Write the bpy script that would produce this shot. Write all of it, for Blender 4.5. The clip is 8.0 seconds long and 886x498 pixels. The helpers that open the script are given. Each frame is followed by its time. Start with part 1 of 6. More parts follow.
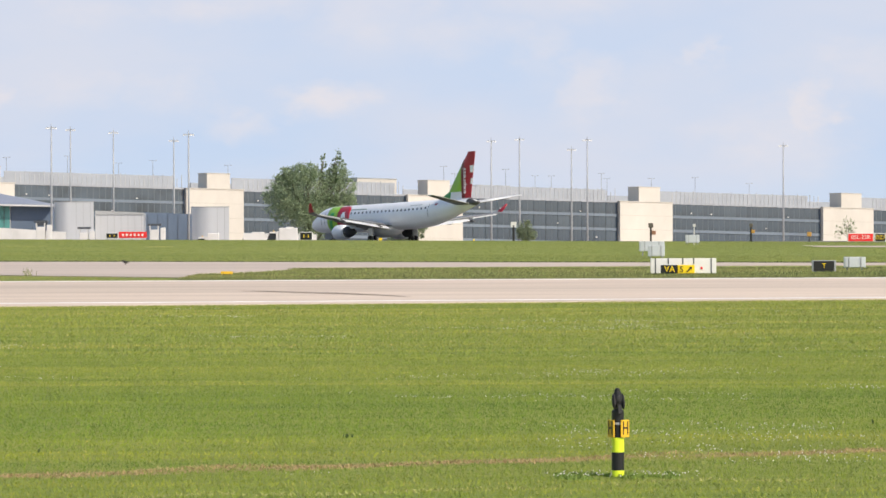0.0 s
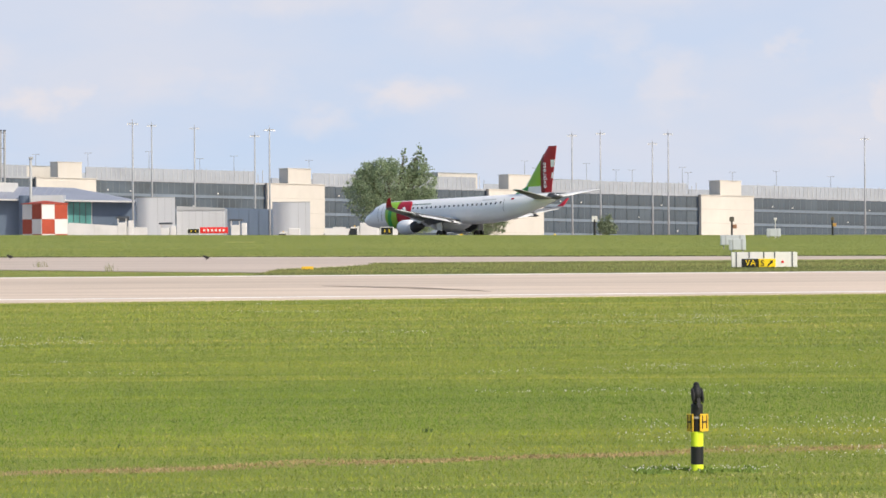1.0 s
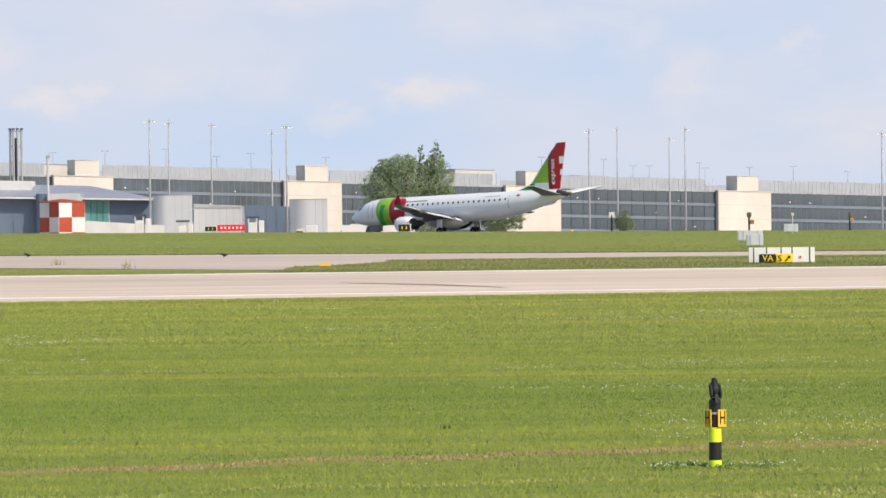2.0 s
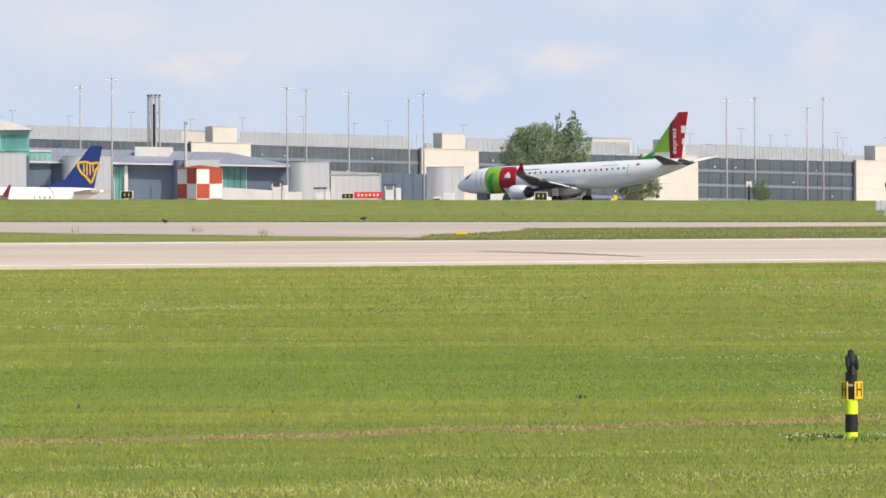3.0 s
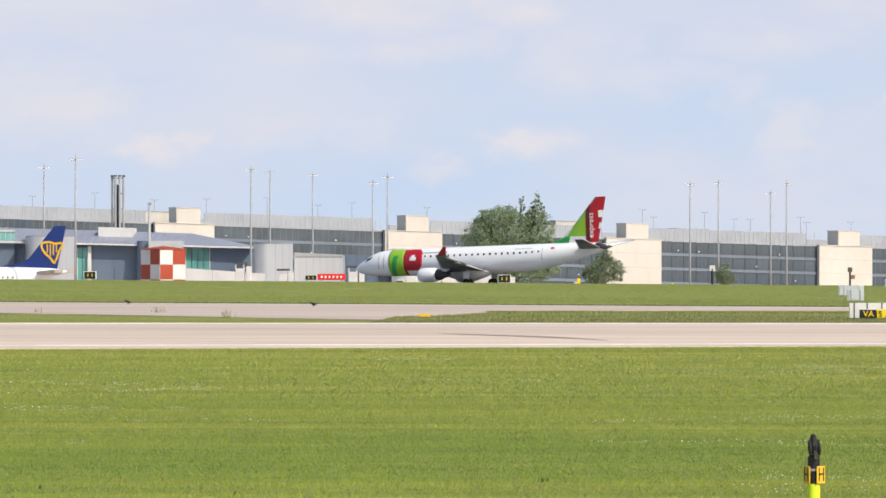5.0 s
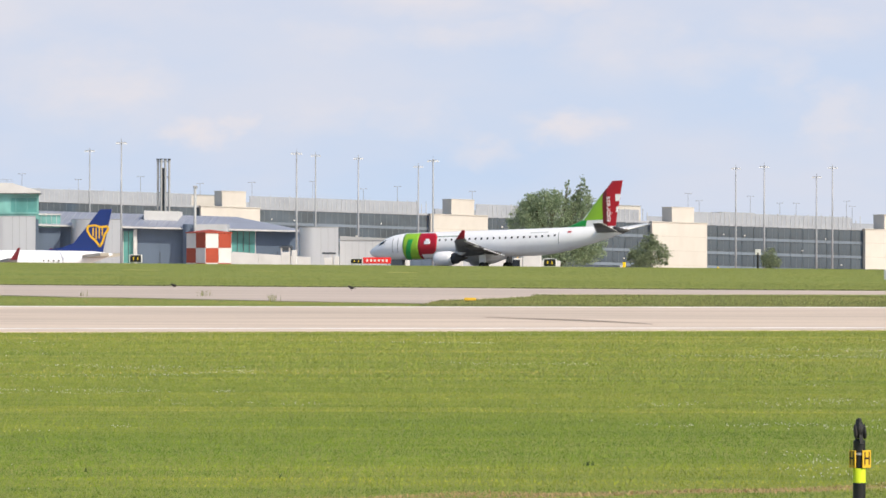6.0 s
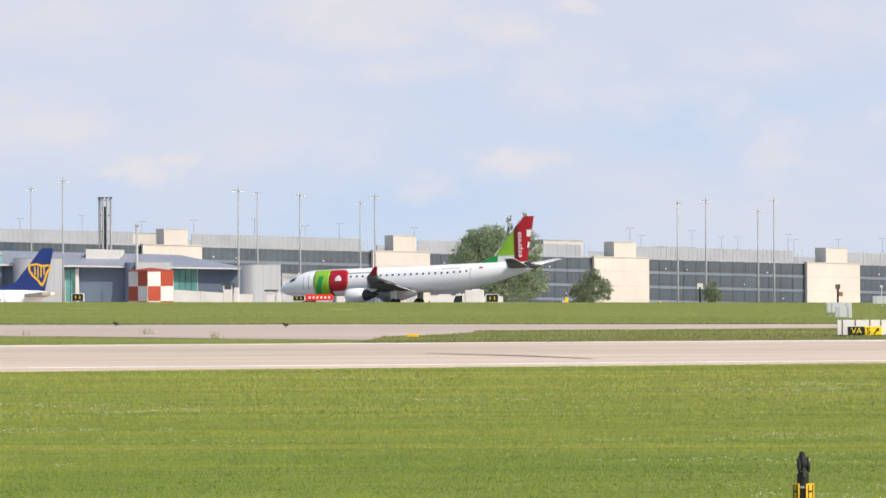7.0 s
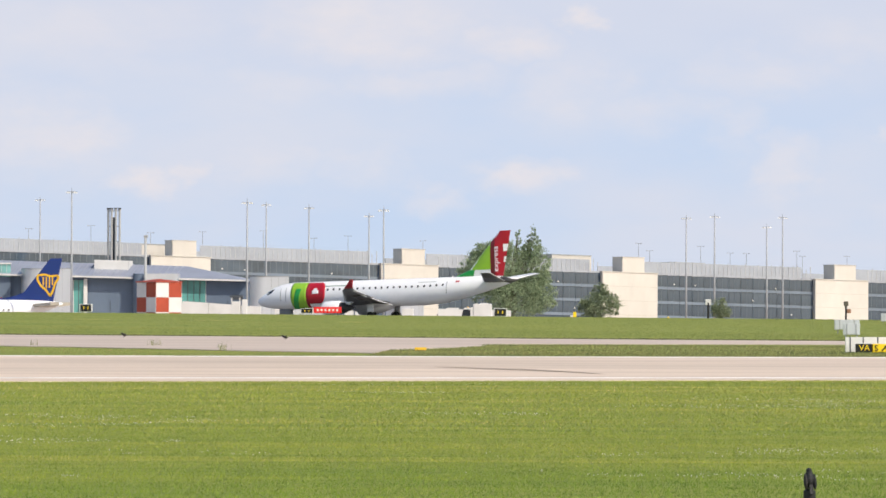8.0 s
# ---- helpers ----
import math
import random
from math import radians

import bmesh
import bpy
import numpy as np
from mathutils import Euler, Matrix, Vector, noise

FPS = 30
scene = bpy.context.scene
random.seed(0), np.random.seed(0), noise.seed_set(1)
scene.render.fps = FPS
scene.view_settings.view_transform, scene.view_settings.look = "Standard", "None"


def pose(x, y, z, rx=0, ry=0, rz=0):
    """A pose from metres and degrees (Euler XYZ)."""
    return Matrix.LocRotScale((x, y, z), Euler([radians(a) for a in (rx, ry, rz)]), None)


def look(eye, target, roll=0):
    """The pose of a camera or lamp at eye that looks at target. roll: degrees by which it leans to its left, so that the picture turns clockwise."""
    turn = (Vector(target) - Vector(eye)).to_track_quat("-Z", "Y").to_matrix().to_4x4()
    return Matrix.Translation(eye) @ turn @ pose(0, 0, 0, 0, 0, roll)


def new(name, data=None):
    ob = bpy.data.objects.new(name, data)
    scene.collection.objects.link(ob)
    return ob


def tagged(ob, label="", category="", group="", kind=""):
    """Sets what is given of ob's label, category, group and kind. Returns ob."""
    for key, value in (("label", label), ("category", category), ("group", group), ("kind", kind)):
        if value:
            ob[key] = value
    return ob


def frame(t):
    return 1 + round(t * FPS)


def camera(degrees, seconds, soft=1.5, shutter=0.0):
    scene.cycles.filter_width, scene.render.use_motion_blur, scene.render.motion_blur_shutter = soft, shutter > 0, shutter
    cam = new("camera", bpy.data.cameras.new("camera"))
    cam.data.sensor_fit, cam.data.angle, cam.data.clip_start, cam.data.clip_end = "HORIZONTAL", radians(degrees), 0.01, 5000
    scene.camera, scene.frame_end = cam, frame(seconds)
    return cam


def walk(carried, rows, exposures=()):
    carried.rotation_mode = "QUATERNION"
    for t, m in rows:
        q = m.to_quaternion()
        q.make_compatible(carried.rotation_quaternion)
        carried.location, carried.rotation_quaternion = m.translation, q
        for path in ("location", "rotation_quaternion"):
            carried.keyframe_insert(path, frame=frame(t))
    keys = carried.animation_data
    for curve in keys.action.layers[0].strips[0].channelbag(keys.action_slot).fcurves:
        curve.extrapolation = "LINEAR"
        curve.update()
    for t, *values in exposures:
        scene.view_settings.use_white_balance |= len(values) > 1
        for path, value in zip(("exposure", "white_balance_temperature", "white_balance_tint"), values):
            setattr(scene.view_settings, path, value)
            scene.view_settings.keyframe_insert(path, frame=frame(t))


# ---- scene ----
# camera: hand-held long lens on the viewing mound south of the runway
cam = camera(12.15, 8.0, soft=1.6, shutter=0.0)
LOOKS = [  # seconds, sideways sway, eye height, tilt, lean, turn
    (0.0, -0.035, 2.960, 89.7590, 0.200, 0.0000),
    (0.1, -0.027, 2.960, 89.7616, 0.315, 0.2476),
    (0.2, -0.019, 2.960, 89.7099, 0.429, 0.4354),
    (0.3, -0.012, 2.960, 89.7155, 0.531, 0.4953),
    (0.4, -0.004, 2.960, 89.6654, 0.633, 0.6764),
    (0.5, 0.000, 2.960, 89.6534, 0.679, 0.7704),
    (0.6, 0.000, 2.960, 89.6303, 0.620, 0.8602),
    (0.7, 0.000, 2.960, 89.6028, 0.561, 0.9480),
    (0.8, 0.000, 2.960, 89.6564, 0.502, 1.0106),
    (0.9, 0.000, 2.960, 89.6455, 0.441, 1.0698),
    (1.0, 0.000, 2.960, 89.6896, 0.380, 1.1187),
    (1.1, 0.000, 2.960, 89.7647, 0.489, 1.1655),
    (1.2, 0.000, 2.960, 89.8193, 0.597, 1.2423),
    (2.3, 0.000, 2.960, 89.5069, 0.584, 1.4911),
    (2.4, 0.000, 2.962, 89.4666, 0.573, 1.5967),
    (2.5, 0.000, 2.963, 89.4487, 0.563, 1.6948),
    (2.6, 0.000, 2.967, 89.3644, 0.510, 2.0703),
    (2.7, 0.000, 2.970, 89.3477, 0.457, 2.5577),
    (2.8, 0.000, 2.974, 89.2340, 0.399, 2.9038),
    (2.9, 0.000, 2.977, 89.2488, 0.340, 3.1097),
    (3.0, 0.000, 2.980, 89.2185, 0.293, 3.2395),
    (3.1, 0.000, 2.980, 89.1946, 0.260, 3.2729),
    (3.2, 0.000, 2.980, 89.1720, 0.234, 3.2107),
    (3.3, 0.000, 2.980, 89.1643, 0.214, 2.8920),
    (3.4, 0.000, 2.980, 89.1849, 0.194, 2.5966),
    (3.5, 0.000, 2.980, 89.2472, 0.170, 2.5103),
    (3.6, 0.000, 2.980, 89.3017, 0.133, 2.5145),
    (3.7, 0.000, 2.980, 89.3703, 0.096, 2.5188),
    (3.8, 0.000, 2.980, 89.5802, 0.058, 2.5577),
    (3.9, 0.000, 2.980, 89.8367, 0.032, 2.6665),
    (4.0, 0.000, 2.980, 90.0958, 0.026, 2.7940),
    (4.1, 0.000, 2.980, 90.2643, 0.055, 2.9464),
    (4.2, 0.000, 2.980, 90.4198, 0.114, 3.0397),
    (4.3, 0.000, 2.980, 90.3499, 0.180, 3.1019),
    (4.4, 0.000, 2.980, 90.4389, 0.212, 3.1745),
    (4.5, 0.000, 2.980, 90.4574, 0.243, 3.0226),
    (4.6, 0.000, 2.980, 90.4874, 0.086, 2.7633),
    (4.7, 0.000, 2.980, 90.4686, -0.072, 2.6704),
    (5.8, 0.000, 2.980, 90.0484, 0.150, 2.9557),
    (5.9, 0.000, 2.980, 90.0870, 0.032, 3.0070),
    (6.0, 0.000, 2.980, 90.1256, -0.085, 3.3577),
    (6.1, 0.000, 2.980, 90.1912, -0.057, 3.6710),
    (6.2, 0.000, 2.980, 90.2847, -0.029, 3.8871),
    (6.3, 0.000, 2.980, 90.3708, 0.027, 3.9959),
    (6.4, 0.000, 2.980, 90.4409, 0.082, 4.0102),
    (6.5, 0.000, 2.980, 90.5103, 0.136, 3.7168),
    (6.6, 0.000, 2.980, 90.5610, 0.194, 3.6110),
    (6.7, 0.000, 2.980, 90.6375, 0.253, 3.4206),
    (6.8, 0.000, 2.980, 90.6453, 0.310, 2.7832),
    (6.9, 0.000, 2.980, 90.6438, 0.325, 2.6399),
    (7.0, 0.000, 2.980, 90.6223, 0.340, 2.5616),
    (7.1, 0.000, 2.980, 90.6201, 0.251, 2.4642),
    (7.2, 0.000, 2.980, 90.6803, 0.161, 2.3711),
    (7.3, 0.000, 2.980, 90.7132, 0.050, 2.2943),
    (7.4, 0.000, 2.980, 90.7467, -0.061, 2.2519),
    (7.5, 0.000, 2.980, 90.7614, -0.172, 2.2491),
    (7.6, 0.000, 2.980, 90.7482, -0.176, 2.5393),
    (7.7, 0.000, 2.980, 90.7558, -0.179, 2.6108),
    (7.8, 0.000, 2.980, 90.7950, -0.183, 2.6199),
    (7.9, 0.000, 2.980, 90.8036, -0.165, 2.6678),
    (8.0, 0.000, 2.980, 90.8102, -0.147, 2.6790),
]
walk(cam, [(t, pose(ex, 0, ez, rx, 0, rz) @ pose(0, 0, 0, 0, 0, -lean)) for t, ex, ez, rx, lean, rz in LOOKS],
     exposures=[(0.0, 0.0), (8.0, 0.0)])

# daylight: sun behind the camera to its right, thin bright haze
SUN_FROM = Vector((0.55, -0.52, 0.66)).normalized()
world = bpy.data.worlds.new("sky")
scene.world = world
world.use_nodes = True
wn = world.node_tree.nodes
sky_tex = wn.new("ShaderNodeTexSky")
sky_tex.sky_type, sky_tex.sun_disc = "NISHITA", False
sky_tex.sun_elevation = math.asin(SUN_FROM.z)
sky_tex.sun_rotation = math.atan2(SUN_FROM.x, SUN_FROM.y)
sky_tex.air_density, sky_tex.dust_density = 1.0, 1.5
wn["Background"].inputs[1].default_value = 0.15
world.node_tree.links.new(sky_tex.outputs[0], wn["Background"].inputs[0])
sun = new("sun", bpy.data.lights.new("sun", "SUN"))
sun.data.energy, sun.data.angle, sun.data.color = 4.4, radians(0.6), (1.0, 0.90, 0.74)
sun.matrix_world = look(SUN_FROM * 100, (0, 0, 0))


# ---- materials ----
def nodes(name):
    m = bpy.data.materials.new(name)
    m.use_nodes = True
    t = m.node_tree
    return m, t.nodes, t.links, t.nodes["Principled BSDF"]


def ramp(n, stops):
    r = n.new("ShaderNodeValToRGB")
    e = r.color_ramp.elements
    while len(e) < len(stops):
        e.new(0.5)
    for k, (p, c) in zip(e, stops):
        k.position, k.color = p, (*c, 1)
    return r


def noise_tex(n, l, scale, detail=4, stretch=(1, 1, 1), rough=0.55):
    co = n.new("ShaderNodeTexCoord")
    mp = n.new("ShaderNodeMapping")
    mp.inputs["Scale"].default_value = stretch
    tx = n.new("ShaderNodeTexNoise")
    tx.inputs["Scale"].default_value, tx.inputs["Detail"].default_value, tx.inputs["Roughness"].default_value = scale, detail, rough
    l.new(co.outputs["Object"], mp.inputs[0])
    l.new(mp.outputs[0], tx.inputs[0])
    return tx


def mixc(n, l, a, b, fac, mode="MIX"):
    x = n.new("ShaderNodeMix")
    x.data_type, x.blend_type = "RGBA", mode
    for s, v in ((x.inputs[0], fac), (x.inputs[6], a), (x.inputs[7], b)):
        if isinstance(v, bpy.types.NodeSocket):
            l.new(v, s)
        elif isinstance(v, tuple):
            s.default_value = (*v, 1)
        else:
            s.default_value = v
    return x.outputs[2]


def surface(name, col, rough=0.5, metal=0.0, vary=0.12, coarse=0.6, fine=14.0, bump=0.15, streak=(1, 1, 1), coat=0.0):
    """A painted, cast or grown surface: two scales of variation and a fine relief."""
    m, n, l, b = nodes(name)
    dark = tuple(c * (1 - vary) for c in col)
    lite = tuple(min(1, c * (1 + vary)) for c in col)
    big, small = noise_tex(n, l, coarse, 3, streak), noise_tex(n, l, fine, 4, streak)
    r = ramp(n, [(0.3, dark), (0.7, lite)])
    l.new(big.outputs[0], r.inputs[0])
    r2 = ramp(n, [(0.3, (1 - vary * 0.7,) * 3), (0.7, (1, 1, 1))])
    l.new(small.outputs[0], r2.inputs[0])
    l.new(mixc(n, l, r.outputs[0], r2.outputs[0], 1.0, "MULTIPLY"), b.inputs["Base Color"])
    b.inputs["Roughness"].default_value, b.inputs["Metallic"].default_value = rough, metal
    b.inputs["Coat Weight"].default_value = coat
    if bump:
        bp = n.new("ShaderNodeBump")
        bp.inputs["Strength"].default_value, bp.inputs["Distance"].default_value = bump, 0.02
        l.new(small.outputs[0], bp.inputs["Height"])
        l.new(bp.outputs[0], b.inputs["Normal"])
    return m


def glow(name, col, strength):
    m, n, l, b = nodes(name)
    b.inputs["Base Color"].default_value = (*col, 1)
    b.inputs["Emission Color"].default_value, b.inputs["Emission Strength"].default_value = (*col, 1), strength
    return m


# soft clouds low in the north: bearing and height in degrees, half width, half height, density
CLOUDS = (
    (-3.72, 3.93, 1.25, 0.55, 0.9), (-1.89, 3.63, 0.68, 0.28, 0.9), (-0.92, 3.07, 0.65, 0.40, 0.55), (-0.69, 4.04, 0.24, 0.13, 1.0),
    (-8.04, 2.33, 0.72, 0.52, 0.85), (-6.75, 1.81, 0.45, 0.14, 1.0), (-6.09, 1.91, 0.24, 0.12, 0.8), (-3.02, 3.15, 1.1, 0.24, 0.65),
    (-1.62, 1.87, 0.55, 0.20, 0.95), (-2.79, 1.48, 0.55, 0.17, 0.6), (-3.95, 1.91, 0.55, 0.24, 0.5), (1.64, 3.23, 1.2, 0.28, 0.55),
    (0.32, 2.76, 0.65, 0.24, 0.45), (1.99, 1.98, 0.35, 0.36, 0.65), (1.25, 2.49, 0.36, 0.36, 0.45), (-7.37, 3.77, 1.4, 0.48, 0.5),
    (5.10, 1.59, 0.34, 0.34, 1.0), (4.63, 1.24, 0.75, 0.48, 0.65), (5.80, 2.26, 0.75, 0.36, 0.55), (3.55, 2.45, 0.22, 0.20, 0.55),
    (-4.93, 2.02, 0.55, 0.24, 0.45), (-5.0, 3.1, 0.5, 0.22, 0.4), (-9.6, 3.3, 0.8, 0.4, 0.5), (3.2, 3.6, 1.0, 0.3, 0.5),
)


def sky_material():
    m, n, l, b = nodes("cloudy_sky")
    co = n.new("ShaderNodeTexCoord")
    sep = n.new("ShaderNodeSeparateXYZ")
    l.new(co.outputs["Object"], sep.inputs[0])
    up = n.new("ShaderNodeMapRange")
    up.inputs["From Max"].default_value = 330.0
    l.new(sep.outputs[2], up.inputs[0])
    clear = ramp(n, [(0.0, (0.63, 0.73, 0.87)), (0.3, (0.565, 0.685, 0.88)), (0.62, (0.59, 0.69, 0.87)), (1.0, (0.64, 0.69, 0.83))])
    l.new(up.outputs[0], clear.inputs[0])
    veil = noise_tex(n, l, 0.0035, 5, (1, 1, 2.6), 0.5)
    vr = ramp(n, [(0.36, (0.05, 0.05, 0.05)), (0.68, (0.9, 0.9, 0.9))])
    l.new(veil.outputs[0], vr.inputs[0])
    c1 = mixc(n, l, clear.outputs[0], (0.695, 0.725, 0.83), vr.outputs[0])
    # ragged edges: the clouds' outlines are pushed about by two scales of noise
    here = co.outputs["Object"]
    for scale, push in ((0.007, 150.0), (0.028, 46.0)):
        tx = noise_tex(n, l, scale, 4, (1, 1, 1.6), 0.6)
        cen = n.new("ShaderNodeVectorMath")
        cen.operation = "SUBTRACT"
        cen.inputs[1].default_value = (0.5, 0.5, 0.5)
        l.new(tx.outputs[1], cen.inputs[0])
        mul = n.new("ShaderNodeVectorMath")
        mul.operation = "MULTIPLY_ADD"
        mul.inputs[1].default_value = (push, 0.0, push * 0.55)
        l.new(cen.outputs[0], mul.inputs[0])
        l.new(here, mul.inputs[2])
        here = mul.outputs[0]
    total = None
    for bearing, height, hw, hh, dense in CLOUDS:
        k = 4700.0 * math.pi / 180
        off = n.new("ShaderNodeVectorMath")
        off.operation = "SUBTRACT"
        off.inputs[1].default_value = (4700.0 * math.sin(radians(bearing)), 0, height * k + 3)
        l.new(here, off.inputs[0])
        fit = n.new("ShaderNodeVectorMath")
        fit.operation = "MULTIPLY"
        fit.inputs[1].default_value = (1 / (hw * k), 0, 1 / (hh * k))
        l.new(off.outputs[0], fit.inputs[0])
        far = n.new("ShaderNodeVectorMath")
        far.operation = "LENGTH"
        l.new(fit.outputs[0], far.inputs[0])
        soft = n.new("ShaderNodeMapRange")
        soft.interpolation_type = "SMOOTHSTEP"
        for i, v in ((1, 1.75), (2, 0.15), (3, 0.0), (4, dense * 0.85)):
            soft.inputs[i].default_value = v
        l.new(far.outputs["Value"], soft.inputs[0])
        if total is None:
            total = soft.outputs[0]
        else:
            both = n.new("ShaderNodeMath")
            both.operation = "MAXIMUM"
            l.new(total, both.inputs[0])
            l.new(soft.outputs[0], both.inputs[1])
            total = both.outputs[0]
    puff = noise_tex(n, l, 0.016, 5, (1, 1, 2.2), 0.55)
    pr = ramp(n, [(0.30, (0.45, 0.45, 0.45)), (0.66, (1, 1, 1))])
    l.new(puff.outputs[0], pr.inputs[0])
    body = n.new("ShaderNodeMath")
    body.operation = "MULTIPLY"
    l.new(total, body.inputs[0])
    l.new(pr.outputs[0], body.inputs[1])
    c2 = mixc(n, l, c1, (0.82, 0.775, 0.80), body.outputs[0])
    em = n.new("ShaderNodeEmission")
    em.inputs[1].default_value = 1.0
    l.new(c2, em.inputs[0])
    l.new(em.outputs[0], n["Material Output"].inputs[0])
    return m


def grass_material(name, lush, dry, soil_line=False):
    """Mown grass: long soft mowing bands, patches, fine blades, and where asked a strip of dry cut hay."""
    m, n, l, b = nodes(name)
    patch, band, fine = noise_tex(n, l, 0.12, 4, (0.5, 1, 1)), noise_tex(n, l, 0.55, 3, (0.03, 1, 1)), noise_tex(n, l, 9.0, 5, (0.55, 1, 1), 0.7)
    r1 = ramp(n, [(0.3, lush), (0.72, dry)])
    f = n.new("ShaderNodeMath")
    f.operation = "MULTIPLY_ADD"
    f.inputs[1].default_value, f.inputs[2].default_value = 0.55, 0.0
    l.new(patch.outputs[0], f.inputs[0])
    f2 = n.new("ShaderNodeMath")
    f2.operation = "MULTIPLY_ADD"
    f2.inputs[1].default_value = 0.45
    l.new(band.outputs[0], f2.inputs[0])
    l.new(f.outputs[0], f2.inputs[2])
    l.new(f2.outputs[0], r1.inputs[0])
    r2 = ramp(n, [(0.25, (0.45, 0.5, 0.4)), (0.5, (0.9, 0.9, 0.85)), (0.8, (1.25, 1.2, 1.1))])
    l.new(fine.outputs[0], r2.inputs[0])
    col = mixc(n, l, r1.outputs[0], r2.outputs[0], 1.0, "MULTIPLY")
    if soil_line:
        co = n.new("ShaderNodeTexCoord")
        sep = n.new("ShaderNodeSeparateXYZ")
        l.new(co.outputs["Object"], sep.inputs[0])
        (x0, y0), (x1, y1) = (-4.53, 50.95), (5.89, 55.45)
        slope = (y1 - y0) / (x1 - x0)
        off = n.new("ShaderNodeMath")
        off.operation = "MULTIPLY_ADD"
        off.inputs[1].default_value = -slope
        l.new(sep.outputs[0], off.inputs[0])
        l.new(sep.outputs[1], off.inputs[2])
        wob = noise_tex(n, l, 0.7, 4, (1, 1, 1))
        add = n.new("ShaderNodeMath")
        add.operation = "MULTIPLY_ADD"
        add.inputs[1].default_value = 2.2
        l.new(wob.outputs[0], add.inputs[0])
        l.new(off.outputs[0], add.inputs[2])
        d = n.new("ShaderNodeMath")
        d.operation = "SUBTRACT"
        d.inputs[1].default_value = y0 - slope * x0 + 1.1
        l.new(add.outputs[0], d.inputs[0])
        ab = n.new("ShaderNodeMath")
        ab.operation = "ABSOLUTE"
        l.new(d.outputs[0], ab.inputs[0])
        br = ramp(n, [(0.10, (0.8, 0.8, 0.8)), (0.75, (0, 0, 0))])
        l.new(ab.outputs[0], br.inputs[0])
        col = mixc(n, l, col, (0.30, 0.20, 0.085), br.outputs[0])
    l.new(col, b.inputs["Base Color"])
    b.inputs["Roughness"].default_value = 0.85
    bp = n.new("ShaderNodeBump")
    bp.inputs["Strength"].default_value, bp.inputs["Distance"].default_value = 0.8, 0.05
    l.new(fine.outputs[0], bp.inputs["Height"])
    l.new(bp.outputs[0], b.inputs["Normal"])
    return m


def concrete_material(name, col, joints=7.5):
    m, n, l, b = nodes(name)
    big, mid, fine = noise_tex(n, l, 0.05, 4, (0.35, 1, 1)), noise_tex(n, l, 0.5, 5, (0.12, 1, 1)), noise_tex(n, l, 6, 4)
    r = ramp(n, [(0.3, tuple(c * 0.86 for c in col)), (0.7, tuple(c * 1.08 for c in col))])
    l.new(big.outputs[0], r.inputs[0])
    r2 = ramp(n, [(0.35, (0.84, 0.83, 0.83)), (0.6, (1, 1, 1))])
    l.new(mid.outputs[0], r2.inputs[0])
    r3 = ramp(n, [(0.3, (0.9, 0.9, 0.9)), (0.7, (1, 1, 1))])
    l.new(fine.outputs[0], r3.inputs[0])
    c = mixc(n, l, r.outputs[0], r2.outputs[0], 1.0, "MULTIPLY")
    l.new(mixc(n, l, c, r3.outputs[0], 1.0, "MULTIPLY"), b.inputs["Base Color"])
    b.inputs["Roughness"].default_value = 0.9
    return m


def glass_material(name, col, rough=0.08):
    m, n, l, b = nodes(name)
    v = noise_tex(n, l, 0.25, 2)
    r = ramp(n, [(0.3, tuple(c * 0.7 for c in col)), (0.7, tuple(c * 1.25 for c in col))])
    l.new(v.outputs[0], r.inputs[0])
    info = n.new("ShaderNodeObjectInfo")
    pr = ramp(n, [(0.0, (0.88, 0.89, 0.9)), (0.85, (1.0, 1.0, 1.0)), (1.0, (1.2, 1.18, 1.15))])
    l.new(info.outputs["Random"], pr.inputs[0])
    l.new(mixc(n, l, r.outputs[0], pr.outputs[0], 1.0, "MULTIPLY"), b.inputs["Base Color"])
    b.inputs["Roughness"].default_value, b.inputs["Specular IOR Level"].default_value = rough, 0.6
    return m


GRASS_NEAR = grass_material("mown_grass", (0.15, 0.215, 0.018), (0.29, 0.30, 0.055), soil_line=True)
CONCRETE = concrete_material("pale_runway_concrete", (0.665, 0.545, 0.445))
TAXI = concrete_material("taxiway_concrete", (0.56, 0.465, 0.40))
LINE_WHITE = surface("worn_white_paint", (0.80, 0.77, 0.74), 0.8, vary=0.2, coarse=0.4, fine=3, bump=0)
RUBBER_MARK = surface("tyre_rubber_deposit", (0.42, 0.33, 0.265), 0.9, vary=0.2, coarse=0.3, fine=4, bump=0)
JOINT = surface("render_joint", (0.42, 0.385, 0.34), 0.8)
CREAM = surface("cream_render", (0.585, 0.55, 0.50), 0.8, vary=0.07, coarse=0.12, fine=1.2, bump=0.05, streak=(1, 1, 0.5))
GREY_CLAD = surface("grey_cladding", (0.36, 0.37, 0.38), 0.55, vary=0.08, coarse=0.2, fine=3, streak=(3, 3, 0.4))
PARK_GLASS = glass_material("dark_car_park_glazing", (0.066, 0.092, 0.125))
SPANDREL = surface("blue_grey_spandrel", (0.155, 0.195, 0.245), 0.5, vary=0.12, coarse=0.1, fine=1.5)
MULLION = surface("blue_grey_mullion", (0.085, 0.115, 0.15), 0.45, vary=0.1)
SCREEN = surface("pale_mesh_screen", (0.34, 0.36, 0.40), 0.6, vary=0.1, coarse=0.2, fine=2)
SCREEN_POST = surface("pale_screen_post", (0.46, 0.47, 0.49), 0.5)
OFF_LAMP = surface("white_lamp_housing", (0.8, 0.8, 0.78), 0.4)
ROOF_DECK = surface("roof_deck_concrete", (0.33, 0.33, 0.33), 0.85)
